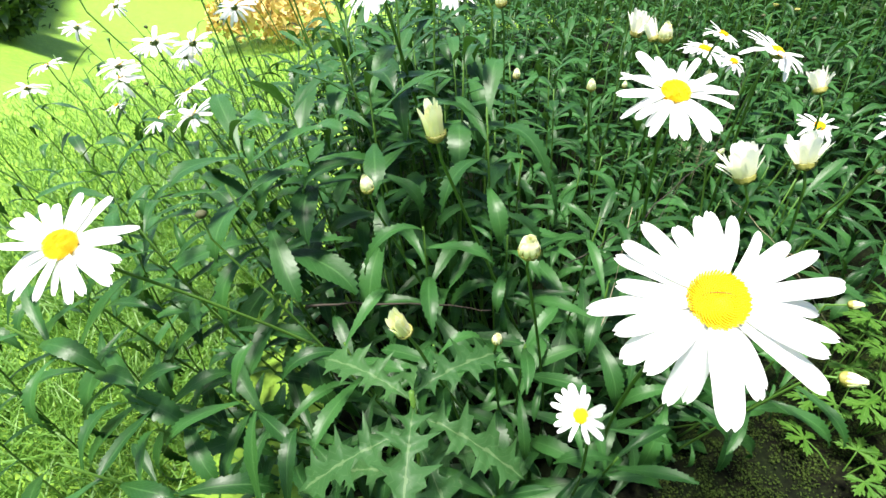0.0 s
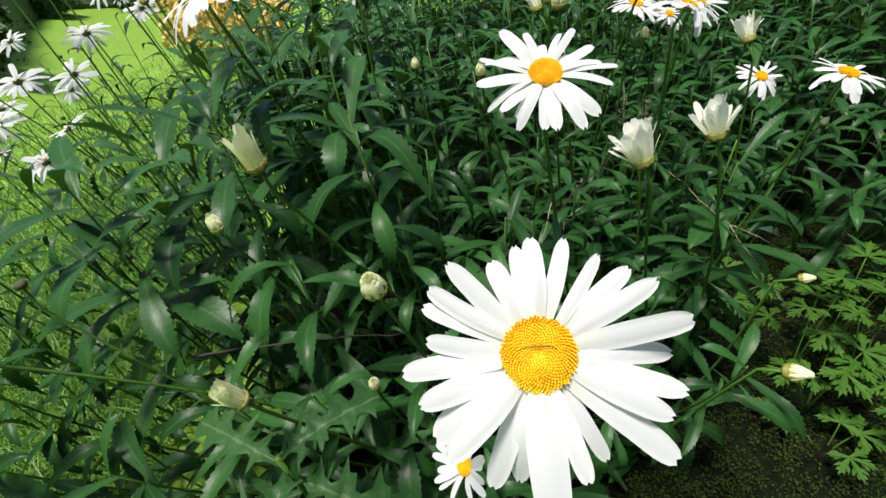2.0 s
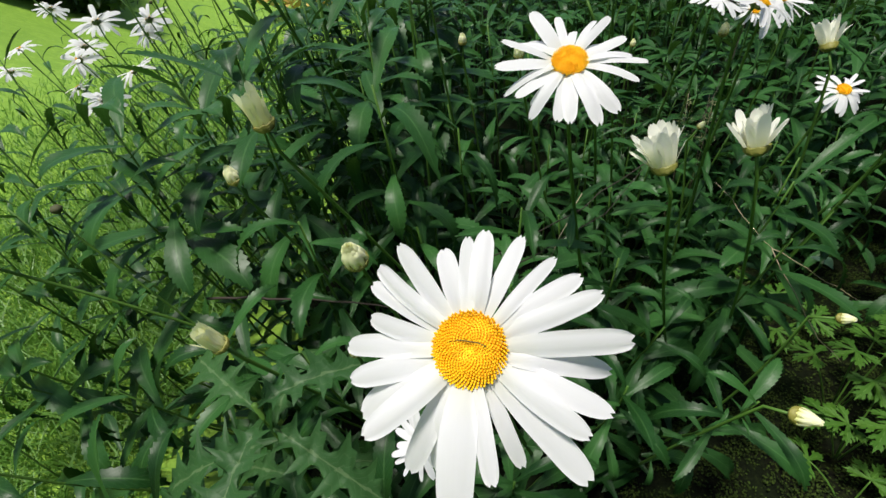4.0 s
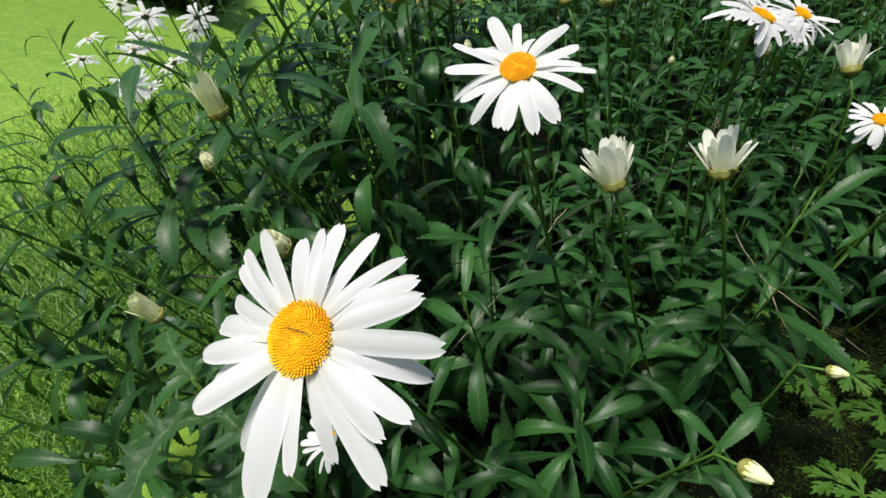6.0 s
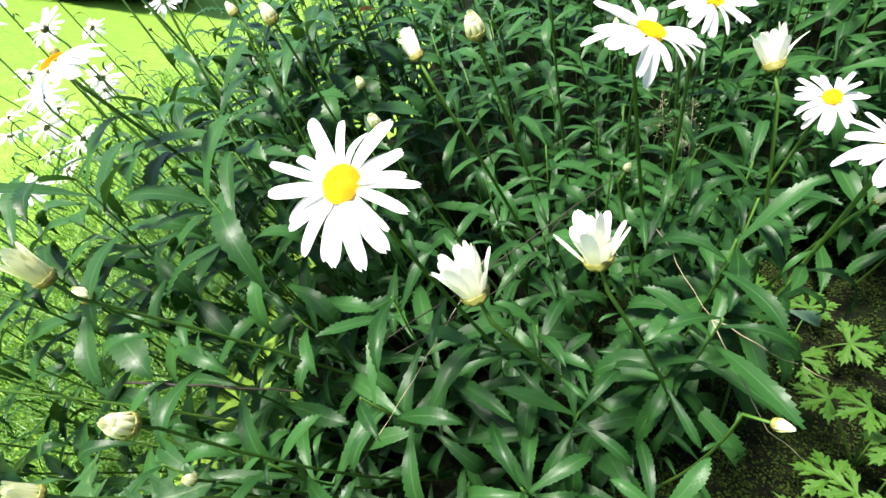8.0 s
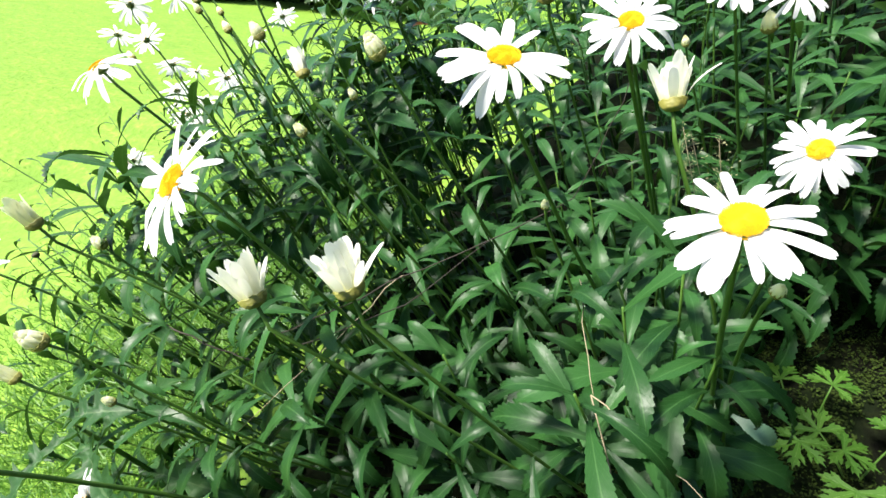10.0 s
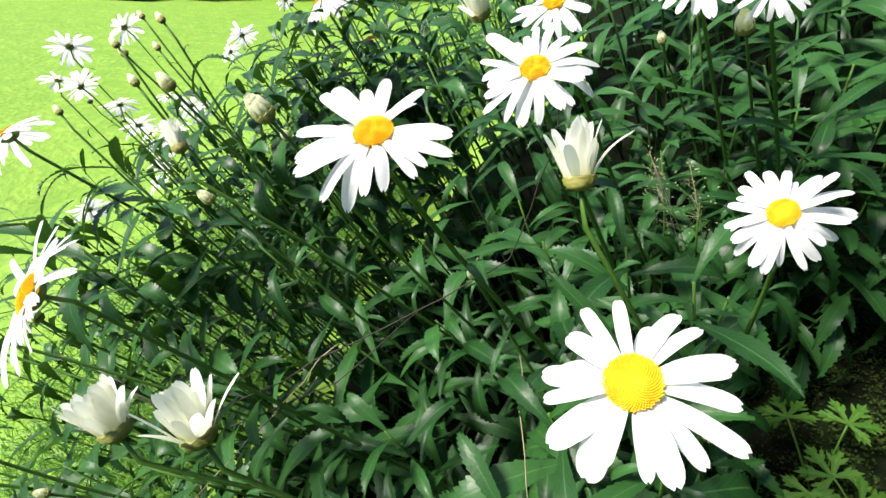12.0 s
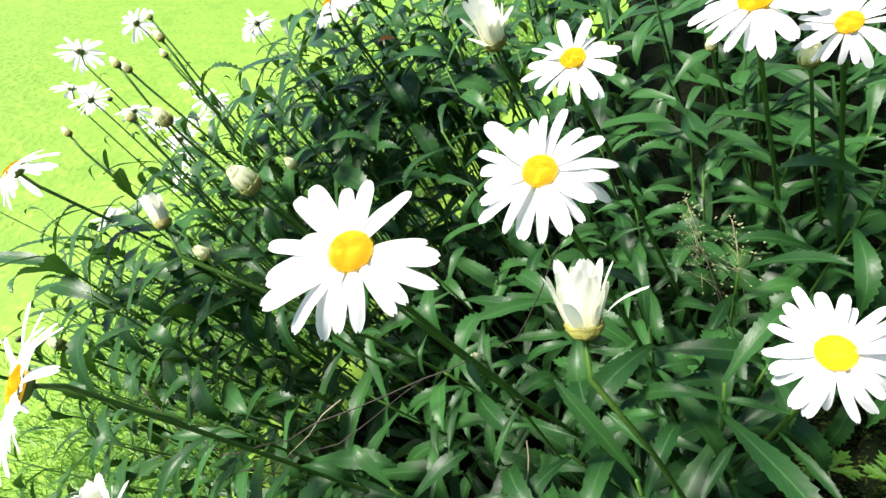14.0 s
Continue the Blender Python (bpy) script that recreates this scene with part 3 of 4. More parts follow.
def shut_bud(head, axis, size, base, seed, label, leaves=4, showing=True, name="daisy_bud"):
    """Closed bud. size: radius."""
    rnd = random.Random(seed)
    base = Vector(base)
    t = thing(name, base, label, "bud", "daisy buds")
    stalk(t, base, head, axis, rnd, 0.0016, leaves, 0.06)
    m = head_matrix(base, head, axis, 1.0)
    part("calyx", CUP, t, m @ Matrix.Diagonal((size, size, size * 0.95, 1)), "green bracts with brown edges")
    count = 9 if showing else 6
    for ring, (k0, ln) in enumerate(((1.0, 1.0), (0.72, 1.18), (0.40, 1.26), (0.14, 1.32))):
        for i in range(count):
            a = 2 * math.pi * (i + 0.5 * ring) / count
            out = Vector((math.cos(a), math.sin(a), 0))
            o = out * size * 0.35 * k0
            length = size * (1.45 if showing else 0.8) * ln * rnd.uniform(0.9, 1.12)
            part("petal", CLOSED_MESHES[rnd.randrange(3)], t, m @ placed(o, Vector((0, 0, 1)) + out * 0.06, out, length * 0.9, length, size * 1.15 * k0))
    return t


OPEN = "open white shasta daisy with yellow centre on a green stalk"
daisy((0.131, 0.182, 0.580), (-0.19, -0.61, 0.77), 0.130, (0.23, 0.37, 0.05), 1, "large open white daisy, its yellow centre creased", 25, 3, 0.03, (), 0.125, 0.02, 0.86, 0.0020, 0.40)
daisy((-0.312, 0.320, 0.546), (0.08, -0.52, 0.84), 0.100, (0.04, 0.46, 0.05), 2, OPEN, 24, 2, 0.05, (), 0.125, 0.02, 0.85, 0.0018)
daisy((0.204, 0.410, 0.625), (-0.04, -0.50, 0.86), 0.102, (0.33, 0.52, 0.05), 3, OPEN, 23, 5, 0.06, (), 0.125, 0.02, 0.82)
daisy((0.402, 0.560, 0.621), (0.42, -0.10, 0.88), 0.086, (0.47, 0.68, 0.02), 4, OPEN, 20, 6, 0.0, (4,), 0.125, 0.02, 1.10)
daisy((0.461, 0.635, 0.605), (0.35, -0.32, 0.88), 0.068, (0.43, 0.70, 0.02), 5, "open white daisy with some crumpled petals", 21, 5, 0.05, (), 0.12, 0.02, 1.0)
daisy((0.572, 0.638, 0.496), (-0.05, -0.50, 0.86), 0.062, (0.43, 0.66, 0.02), 6, OPEN, 24, 6, 0.10, (), 0.125, 0.02, 0.95)
daisy((0.545, 0.487, 0.550), (0.12, -0.22, 0.95), 0.071, (0.50, 0.62, 0.02), 7, "large open white daisy with broad drooping petals", 19, 4, 0.10, (), 0.14, 0.02, 1.12)
daisy((0.436, 0.728, 0.608), (0.30, -0.22, 0.93), 0.058, (0.42, 0.84, 0.02), 8, OPEN, 20, 5, 0.1)
daisy((0.495, 0.860, 0.557), (0.10, -0.25, 0.96), 0.086, (0.50, 0.93, 0.02), 9, "open white daisy on a tall stalk", 20, 4, 0.12)
daisy((0.546, 0.845, 0.538), (0.15, -0.5, 0.85), 0.056, (0.53, 0.93, 0.02), 10, OPEN, 20, 4, 0.12)
daisy((-0.061, 0.521, 0.700), (-0.30, -0.05, 0.93), 0.088, (0.12, 0.66, 0.02), 12, "white daisy with hanging petals on a long stalk", 20, 3, 0.40)
daisy((0.048, 0.884, 0.648), (-0.2, 0.1, 0.95), 0.088, (0.08, 0.92, 0.02), 11, "white daisy with hanging petals", 19, 3, 0.55)

crease_owner = bpy.data.objects["shasta_daisy"]
m = head_matrix(crease_owner.location, (0.131, 0.182, 0.580), (-0.19, -0.61, 0.77), 0.0141)
# Thin brown line laid on the dome paints the shade of a fold there.
arc = [(x, y, 0.30 * (1 - x * x - y * y) + 0.075) for x, y in ((-0.55, 0.20), (-0.28, 0.26), (-0.01, 0.23), (0.27, 0.20), (0.53, 0.13), (0.67, -0.01))]
part("crease", mesh("crease", *tube(arc, 0.020, 0.014, 5), M_SPENT), crease_owner, m, "dark curved line painting the shade of a fold across the yellow centre")

HALF = "half-open cream-white daisy in a cup of bracts"
opening_bud((0.276, 0.379, 0.553), (-0.30, 0.28, 0.88), 0.0100, (0.45, 0.50, 0.02), 21, HALF, 4, 17, 0.72)
opening_bud((0.352, 0.401, 0.554), (-0.18, 0.28, 0.90), 0.0100, (0.45, 0.53, 0.02), 22, HALF, 4, 15, 0.78)
opening_bud((0.496, 0.582, 0.568), (-0.10, 0.55, 0.80), 0.0084, (0.51, 0.53, 0.02), 23, HALF, 6, 18, 0.52)
opening_bud((0.234, 0.537, 0.644), (-0.35, 0.40, 0.82), 0.0060, (0.33, 0.66, 0.02), 24, HALF, 5, 16, 0.3)
opening_bud((0.332, 0.794, 0.598), (0.1, 0.0, 1.0), 0.0105, (0.34, 0.85, 0.02), 25, HALF, 4, 14, 0.6)
daisy((0.091, 0.222, 0.424), (-0.50, -0.30, 0.75), 0.050, (0.14, 0.33, 0.02), 26, "small ragged daisy just opening, showing some yellow", 17, 3, -0.55, (3, 9), 0.12, 0.02, 1.1, 0.0016)
BUD = "closed cream daisy bud in a brown-edged green cup"
opening_bud((-0.016, 0.363, 0.610), (-0.2, -0.05, 0.97), 0.0088, (0.20, 0.52, 0.02), 40, "cream daisy bud just opening in a green cup", 4, 12, 0.10, None, YOUNG_MESHES)
shut_bud((-0.079, 0.405, 0.541), (-0.2, -0.1, 0.97), 0.0070, (0.12, 0.55, 0.02), 41, BUD, 4)
shut_bud((0.052, 0.291, 0.541), (-0.1, -0.35, 0.93), 0.0090, (0.16, 0.46, 0.02), 42, BUD, 4)
opening_bud((-0.048, 0.258, 0.494), (-0.35, -0.2, 0.88), 0.0072, (0.14, 0.40, 0.02), 43, "cream daisy bud just opening in a green cup", 4, 12, 0.12, None, YOUNG_MESHES)
shut_bud((0.033, 0.291, 0.444), (0, -0.3, 0.95), 0.0050, (0.10, 0.40, 0.02), 44, BUD, 4)
shut_bud((0.387, 0.277, 0.376), (0.6, -0.6, 0.4), 0.0080, (0.33, 0.40, 0.02), 45, BUD, 4)
shut_bud((0.478, 0.382, 0.375), (0.7, -0.5, 0.4), 0.0055, (0.38, 0.44, 0.02), 46, BUD, 4)
shut_bud((0.178, 0.547, 0.588), (-0.1, -0.2, 0.95), 0.0055, (0.32, 0.62, 0.02), 47, BUD, 4)
shut_bud((0.273, 0.586, 0.634), (-0.1, -0.1, 0.97), 0.0085, (0.36, 0.68, 0.02), 48, BUD, 4)
shut_bud((0.080, 0.628, 0.667), (-0.2, 0.0, 0.97), 0.0074, (0.20, 0.70, 0.02), 49, BUD, 4)
shut_bud((-0.089, 0.684, 0.708), (-0.3, 0.0, 0.95), 0.0052, (0.08, 0.76, 0.02), 50, BUD, 4)
shut_bud((0.522, 0.872, 0.500), (0, -0.1, 1), 0.0080, (0.54, 0.99, 0.02), 51, BUD, 4)
shut_bud((0.118, 0.680, 0.566), (0, -0.1, 1), 0.0055, (0.13, 0.7, 0.02), 52, BUD, 4)
shut_bud((0.420, 0.988, 0.454), (0, -0.1, 1), 0.0055, (0.45, 0.98, 0.02), 53, BUD, 4)
shut_bud((0.390, 0.581, 0.484), (0.3, -0.3, 0.9), 0.0040, (0.39, 0.60, 0.02), 54, BUD, 4)
shut_bud((0.559, 0.508, 0.484), (0.3, -0.3, 0.9), 0.0042, (0.52, 0.60, 0.02), 55, BUD, 3)

# daisies and spent heads that lean out over the lawn
rnd = random.Random(5)
LEANING = [(-0.390, 0.741, 0.607), (-0.500, 0.833, 0.554), (-0.470, 0.770, 0.550), (-0.255, 0.695, 0.657), (-0.351, 0.716, 0.546), (-0.398, 0.697, 0.511), (-0.376, 0.837, 0.585),
           (-0.399, 0.850, 0.562), (-0.482, 0.755, 0.514), (-0.60, 0.82, 0.560), (-0.58, 0.90, 0.600), (-0.66, 0.84, 0.520),
           (-0.295, 0.711, 0.750), (-0.289, 0.664, 0.722), (-0.193, 0.650, 0.702), (-0.353, 0.822, 0.740), (-0.289, 0.562, 0.563), (-0.30, 0.973, 0.640), (-0.62, 1.12, 0.600), (-0.42, 1.20, 0.640)]
for i, p in enumerate(LEANING):
    root = Vector((p[0] * 0.45 + 0.02, p[1] * 0.9 + 0.03, 0.08))
    daisy(p, (-0.45 + rnd.uniform(-0.3, 0.25), 0.30 + rnd.uniform(-0.35, 0.3), 0.72), rnd.uniform(0.050, 0.070), root, 60 + i, "sunlit white daisy leaning out over the lawn", 18, 5, 0.10, (), 0.095, 0.03, 1.0, 0.0012)
for i, p in enumerate(((-0.058, 0.670, 0.719), (-0.006, 0.709, 0.717), (0.056, 0.613, 0.683), (-0.135, 0.592, 0.691), (-0.220, 0.796, 0.736), (-0.145, 0.749, 0.694))):
    shut_bud(p, (-0.4, 0.2, 0.85), 0.0048, (p[0] * 0.5 + 0.05, p[1] * 0.95, 0.05), 90 + i, "pale daisy bud on a thin stalk over the lawn", 3)


def spent_head(head, base, seed):
    rnd = random.Random(seed)
    base = Vector(base)
    t = thing("spent_daisy", base, "dry brown spent daisy head on a thin stalk", "flower", "spent daisy heads")
    stalk(t, base, head, (rnd.uniform(-0.4, 0), rnd.uniform(-0.2, 0.2), 0.9), rnd, 0.0012, rnd.randrange(3, 8), 0.06, 0.03, 0.7)
    vs, fs = [], []
    seg = 9
    for i in range(6):
        a = math.pi * (0.05 + 0.9 * i / 5)
        for k in range(seg):
            q = 2 * math.pi * k / seg
            r = math.sin(a) * (1 + rnd.uniform(-0.12, 0.12))
            vs.append(Vector((r * math.cos(q), r * math.sin(q), -0.8 * math.cos(a))) * 0.0050)
    for i in range(5):
        for k in range(seg):
            k2 = (k + 1) % seg
            fs.append((i * seg + k, i * seg + k2, (i + 1) * seg + k2, (i + 1) * seg + k))
    fs.append(tuple(range(seg - 1, -1, -1)))
    fs.append(tuple(5 * seg + k for k in range(seg)))
    part("seed_head", mesh("seed_head", vs, fs, M_SPENT), t, Matrix.Translation(Vector(head) - base))


for i in range(8):
    y = rnd.uniform(0.36, 1.4)
    out = rnd.uniform(0.20, 0.70)
    p = (-out, y, rnd.uniform(0.52, 0.80) - 0.14 * out)
    spent_head(p, (-out * 0.40 + 0.06, y * 0.95 + 0.05, 0.08), 200 + i)


def thin_shoot(x, y, z, seed):
    """Slender side shoot with a few small narrow leaves."""
    rnd = random.Random(seed)
    base = Vector((x + rnd.uniform(0.03, 0.12), y + rnd.uniform(-0.04, 0.04), 0.03))
    t = thing("slender_daisy_shoot", base, "slender green daisy shoot with small narrow leaves", "plant", "slender shoots at the edge of the lawn")
    line = bend(base, (x, y, z), (rnd.uniform(-0.03, 0.03), rnd.uniform(-0.03, 0.03), 0))
    stem = stem_part(t, base, line, 0.0014, 0.0008, 5)
    add_leaves(stem, rnd, base, leaf_placements(rnd, line, 0.35, 0.99, rnd.randrange(11, 15), 0.105, 0.055), 0.9)


for i, (x, y) in enumerate(sprinkle(rnd, -0.66, -0.30, 0.36, 1.25, 0.095, lambda x, y: x < -0.36 or y < 0.5, 16)):
    thin_shoot(x, y, rnd.uniform(0.50, 0.68) - 0.08 * (-x - 0.36), 700 + i)
# tall bare stalks at the back of the bed
for i in range(26):
    x, y = rnd.uniform(0.15, 1.1), rnd.uniform(0.95, 2.3)
    spent_head((x + rnd.uniform(-0.05, 0.05), y, canopy(x, y) + rnd.uniform(0.08, 0.26)), (x, y, 0.02), 300 + i)


def tall_stalk(x, y, z, seed):
    """Upright flower stalk that rises out of the leaves, with small narrow leaves on its lower part."""
    rnd = random.Random(seed)
    base = Vector((x, y, 0.02))
    t = thing("tall_daisy_stalk", base, "tall slim dark green daisy stalk standing above the leaves", "plant", "tall daisy stalks")
    top = Vector((x + rnd.uniform(-0.05, 0.05), y + rnd.uniform(-0.05, 0.05), z))
    line = bend(base, top, (rnd.uniform(-0.015, 0.015), rnd.uniform(-0.015, 0.015), 0))
    stem = stem_part(t, base, line, 0.0020, 0.0013, 6)
    add_leaves(stem, rnd, base, leaf_placements(rnd, line, 0.40, 0.80, rnd.randrange(5, 9), 0.075, 0.035), 0.8)
    m = head_matrix(base, top, (rnd.uniform(-0.3, 0.1), rnd.uniform(-0.2, 0.2), 0.95), 0.0055)
    part("calyx", CUP, t, m, "small green bud at the tip")


for i, (x, y) in enumerate(sprinkle(rnd, 0.30, 1.9, 0.95, 2.4, 0.12, lambda x, y: x < right_edge(y), 70)):
    tall_stalk(x, y, canopy(x, y) + rnd.uniform(0.16, 0.40), 900 + i)


# ---- weeds at the foot of the bush ----
def palmate_shape(seed):
    """Deeply cut hand-shaped leaf of unit radius, stalk joint at the origin: five lobes, each parted into toothed fingers."""
    rnd = random.Random(seed)
    vs, fs, uv = [], [], []

    def blade(root, angle, length, width, sag):
        d, sd = Vector((math.sin(angle), math.cos(angle), 0)), Vector((math.cos(angle), -math.sin(angle), 0))
        b = len(vs)
        rows = [(0.0, 0.30), (0.35, 0.70), (0.58, 1.0), (0.62, 0.62), (0.80, 0.66), (0.84, 0.34), (1.0, 0.03)]
        for k, w in rows:
            for q in (-1, 0, 1):
                p = root + d * (k * length) + sd * (q * w * width)
                far = math.hypot(p.x, p.y)
                vs.append((p.x, p.y, 0.10 * far - sag * far * far + 0.30 * abs(q) * w * width))
                uv.append((0.5 + 0.5 * q, k))
        for i in range(len(rows) - 1):
            for q in (0, 1):
                c = b + i * 3 + q
                fs.append((c, c + 1, c + 4, c + 3))

    for j in range(5):
        a = (j - 2) * 0.92 + rnd.uniform(-0.06, 0.06)
        ln = 1.0 - 0.10 * abs(j - 2) + rnd.uniform(-0.06, 0.06)
        d = Vector((math.sin(a), math.cos(a), 0))
        sag = rnd.uniform(0.10, 0.26)
        blade(Vector((0, 0, 0)), a, ln, 0.125, sag)
        for turn, start, size in ((-0.62, 0.34, 0.46), (0.62, 0.34, 0.46), (-0.50, 0.58, 0.30), (0.50, 0.58, 0.30)):
            blade(d * (start * ln), a + turn, size * ln, 0.075, sag)
    return vs, fs, uv


CUT_SHAPES = [palmate_shape(i) for i in range(3)]
CUT_MESHES = [mesh("leaf", s[0], s[1], M_CUT, s[2], False) for s in CUT_SHAPES]


def cut_leaf_plant(x, y, h, count, seed):
    rnd = random.Random(seed)
    base = Vector((x, y, 0.015))
    t = thing("cranesbill_plant", base, "low plant with deeply cut bright green leaves", "plant", "cut-leaved plants on the soil")
    for i in range(count):
        a = 2.4 * i + rnd.uniform(-0.3, 0.3)
        out = rnd.uniform(0.02, 0.07)
        tip = Vector((math.cos(a) * out, math.sin(a) * out, h * rnd.uniform(0.6, 1.1)))
        vs, fs = tube(bend((0, 0, -0.01), tip, (0, 0, 0.01), 6), 0.0014, 0.0010, 5)
        part("leaf_stalk", mesh("leaf_stalk", vs, fs, M_STEM), t)
        size = rnd.uniform(0.036, 0.050)
        part("leaf", CUT_MESHES[rnd.randrange(3)], t, placed(tip, Vector((math.cos(a), math.sin(a), rnd.uniform(-0.25, 0.15))), Vector((rnd.uniform(-0.3, 0.3), rnd.uniform(-0.3, 0.3), 1)), size, size, size))


for i, (x, y, h, n) in enumerate(((0.62, 0.36, 0.05, 4), (0.645, 0.43, 0.13, 5), (0.670, 0.50, 0.19, 6), (0.71, 0.43, 0.19, 6), (0.585, 0.690, 0.09, 4), (0.635, 0.665, 0.07, 4), (0.74, 0.52, 0.22, 6), (0.72, 0.36, 0.13, 5))):
    cut_leaf_plant(x, y, h, n, 400 + i)


def thistle_shape(seed):
    """Lobed, prickly-edged leaf of unit length with a pale midrib."""
    rnd = random.Random(seed)
    outline = [(0.0, 0.022), (0.14, 0.028), (0.20, 0.07), (0.20, 0.17), (0.26, 0.075), (0.31, 0.040), (0.38, 0.09), (0.385, 0.24), (0.43, 0.13), (0.47, 0.15), (0.49, 0.065), (0.53, 0.050),
               (0.60, 0.11), (0.615, 0.27), (0.66, 0.15), (0.70, 0.17), (0.72, 0.085), (0.76, 0.075), (0.81, 0.12), (0.835, 0.20), (0.87, 0.10), (0.91, 0.11), (0.93, 0.055), (1.0, 0.0)]
    vs, fs, uv = [], [], []
    for s, w in outline:
        z = 0.30 * s - 0.72 * s * s
        jl, jr = rnd.uniform(0.85, 1.15), rnd.uniform(0.85, 1.15)
        for q, j in ((-1, jl), (-0.5, jl), (0, 1), (0.5, jr), (1, jr)):
            vs.append((q * w * j, s - 0.02 * abs(q), z + 0.42 * abs(q * w) + 0.022 * math.sin(31 * s + 5 * q) - (0.02 if q == 0 else 0)))
            uv.append((0.5 + 0.5 * q, s))
    for i in range(len(outline) - 1):
        for k in range(4):
            a = i * 5 + k
            fs.append((a, a + 1, a + 6, a + 5))
    return vs, fs, uv


THISTLE = [mesh("leaf", *thistle_shape(i)[:2], M_THISTLE, thistle_shape(i)[2]) for i in range(3)]


def sow_thistle():
    base = Vector((-0.06, 0.26, 0.0))
    t = thing("sow_thistle", base, "sow thistle weed with pale jagged lobed leaves", "plant")
    line = bend(base, (-0.045, 0.255, 0.425), (0.01, 0.01, 0), 8)
    stem_part(t, base, line, 0.004, 0.0025, 8)
    rnd = random.Random(8)
    for i, (s, a, lift, ln) in enumerate(((0.99, 0.4, 0.35, 0.09), (0.97, 2.6, 0.3, 0.10), (0.95, 4.6, 0.15, 0.105), (0.92, 5.8, -0.1, 0.11), (0.90, 1.5, 0.2, 0.10), (0.86, 3.5, 0.0, 0.115), (0.80, 5.1, -0.2, 0.12), (0.72, 0.2, -0.1, 0.12), (0.66, 2.9, -0.1, 0.12), (0.6, 4.3, -0.2, 0.12))):
        p, d = along(line, s)
        y = Vector((math.cos(a), math.sin(a), lift))
        part("leaf", THISTLE[i % 3], t, placed(p - base, y, (0, -0.3, 1), ln, ln, ln))


sow_thistle()


# ---- dry twigs ----
def twig(name, lines, r, mat, label):
    base = Vector(lines[0][0])
    t = thing(name, base, label, "twig")
    for i, ln in enumerate(lines):
        pts = [Vector(p) for p in ln]
        fine = []
        for j in range(len(pts) - 1):
            for k in range(4):
                q = pts[j].lerp(pts[j + 1], k / 4)
                fine.append(q + Vector((noise.noise(q * 40), noise.noise(q * 40 + Vector((5, 0, 0))), noise.noise(q * 40 + Vector((0, 9, 0))))) * 0.004 - base)
        fine.append(pts[-1] - base)
        vs, fs = tube(fine, r, r * 0.5, 6)
        part("branch", mesh("branch", vs, fs, mat), t)


twig("dry_twig", [[(0.14, 0.42, 0.43), (0.24, 0.467, 0.455), (0.337, 0.561, 0.458), (0.40, 0.61, 0.47), (0.443, 0.658, 0.535), (0.45, 0.67, 0.57)],
                  [(0.17, 0.42, 0.42), (0.27, 0.49, 0.43), (0.337, 0.561, 0.458)]], 0.0007, M_TWIG, "thin dark dry twig caught among the leaves")
twig("forked_twig", [[(0.415, 0.56, 0.42), (0.427, 0.525, 0.409), (0.451, 0.472, 0.390)], [(0.451, 0.472, 0.390), (0.495, 0.452, 0.368), (0.541, 0.440, 0.340)], [(0.451, 0.472, 0.390), (0.485, 0.400, 0.325), (0.512, 0.388, 0.300)]], 0.0006, M_PALE_TWIG, "thin pale forked twig at the edge of the bush")
twig("grey_strand", [[(0.25, 0.52, 0.44), (0.23, 0.481, 0.429), (0.19, 0.40, 0.41), (0.146, 0.33, 0.388)]], 0.0006, M_PALE_TWIG, "fine dry grass strand across the leaves")
twig("fallen_branch", [[(-0.16, 0.40, 0.40), (-0.09, 0.40, 0.40), (0.0, 0.40, 0.39), (0.05, 0.41, 0.37)]], 0.0015, M_TWIG, "brown dead branch inside the bush")


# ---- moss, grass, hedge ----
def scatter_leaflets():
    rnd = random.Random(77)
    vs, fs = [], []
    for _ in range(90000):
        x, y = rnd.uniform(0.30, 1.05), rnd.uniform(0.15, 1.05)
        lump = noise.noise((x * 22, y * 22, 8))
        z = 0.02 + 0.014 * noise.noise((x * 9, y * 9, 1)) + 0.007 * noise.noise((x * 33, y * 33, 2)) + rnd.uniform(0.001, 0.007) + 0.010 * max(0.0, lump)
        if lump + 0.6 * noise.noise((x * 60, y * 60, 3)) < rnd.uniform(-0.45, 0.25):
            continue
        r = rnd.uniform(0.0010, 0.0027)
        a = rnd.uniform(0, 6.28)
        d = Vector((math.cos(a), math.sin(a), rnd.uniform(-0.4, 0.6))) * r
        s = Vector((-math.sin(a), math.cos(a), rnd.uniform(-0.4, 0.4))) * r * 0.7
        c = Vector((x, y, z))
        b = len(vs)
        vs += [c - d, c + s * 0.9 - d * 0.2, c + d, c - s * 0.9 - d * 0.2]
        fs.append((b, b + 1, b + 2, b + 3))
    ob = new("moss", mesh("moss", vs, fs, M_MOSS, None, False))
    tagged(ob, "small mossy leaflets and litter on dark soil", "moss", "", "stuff")


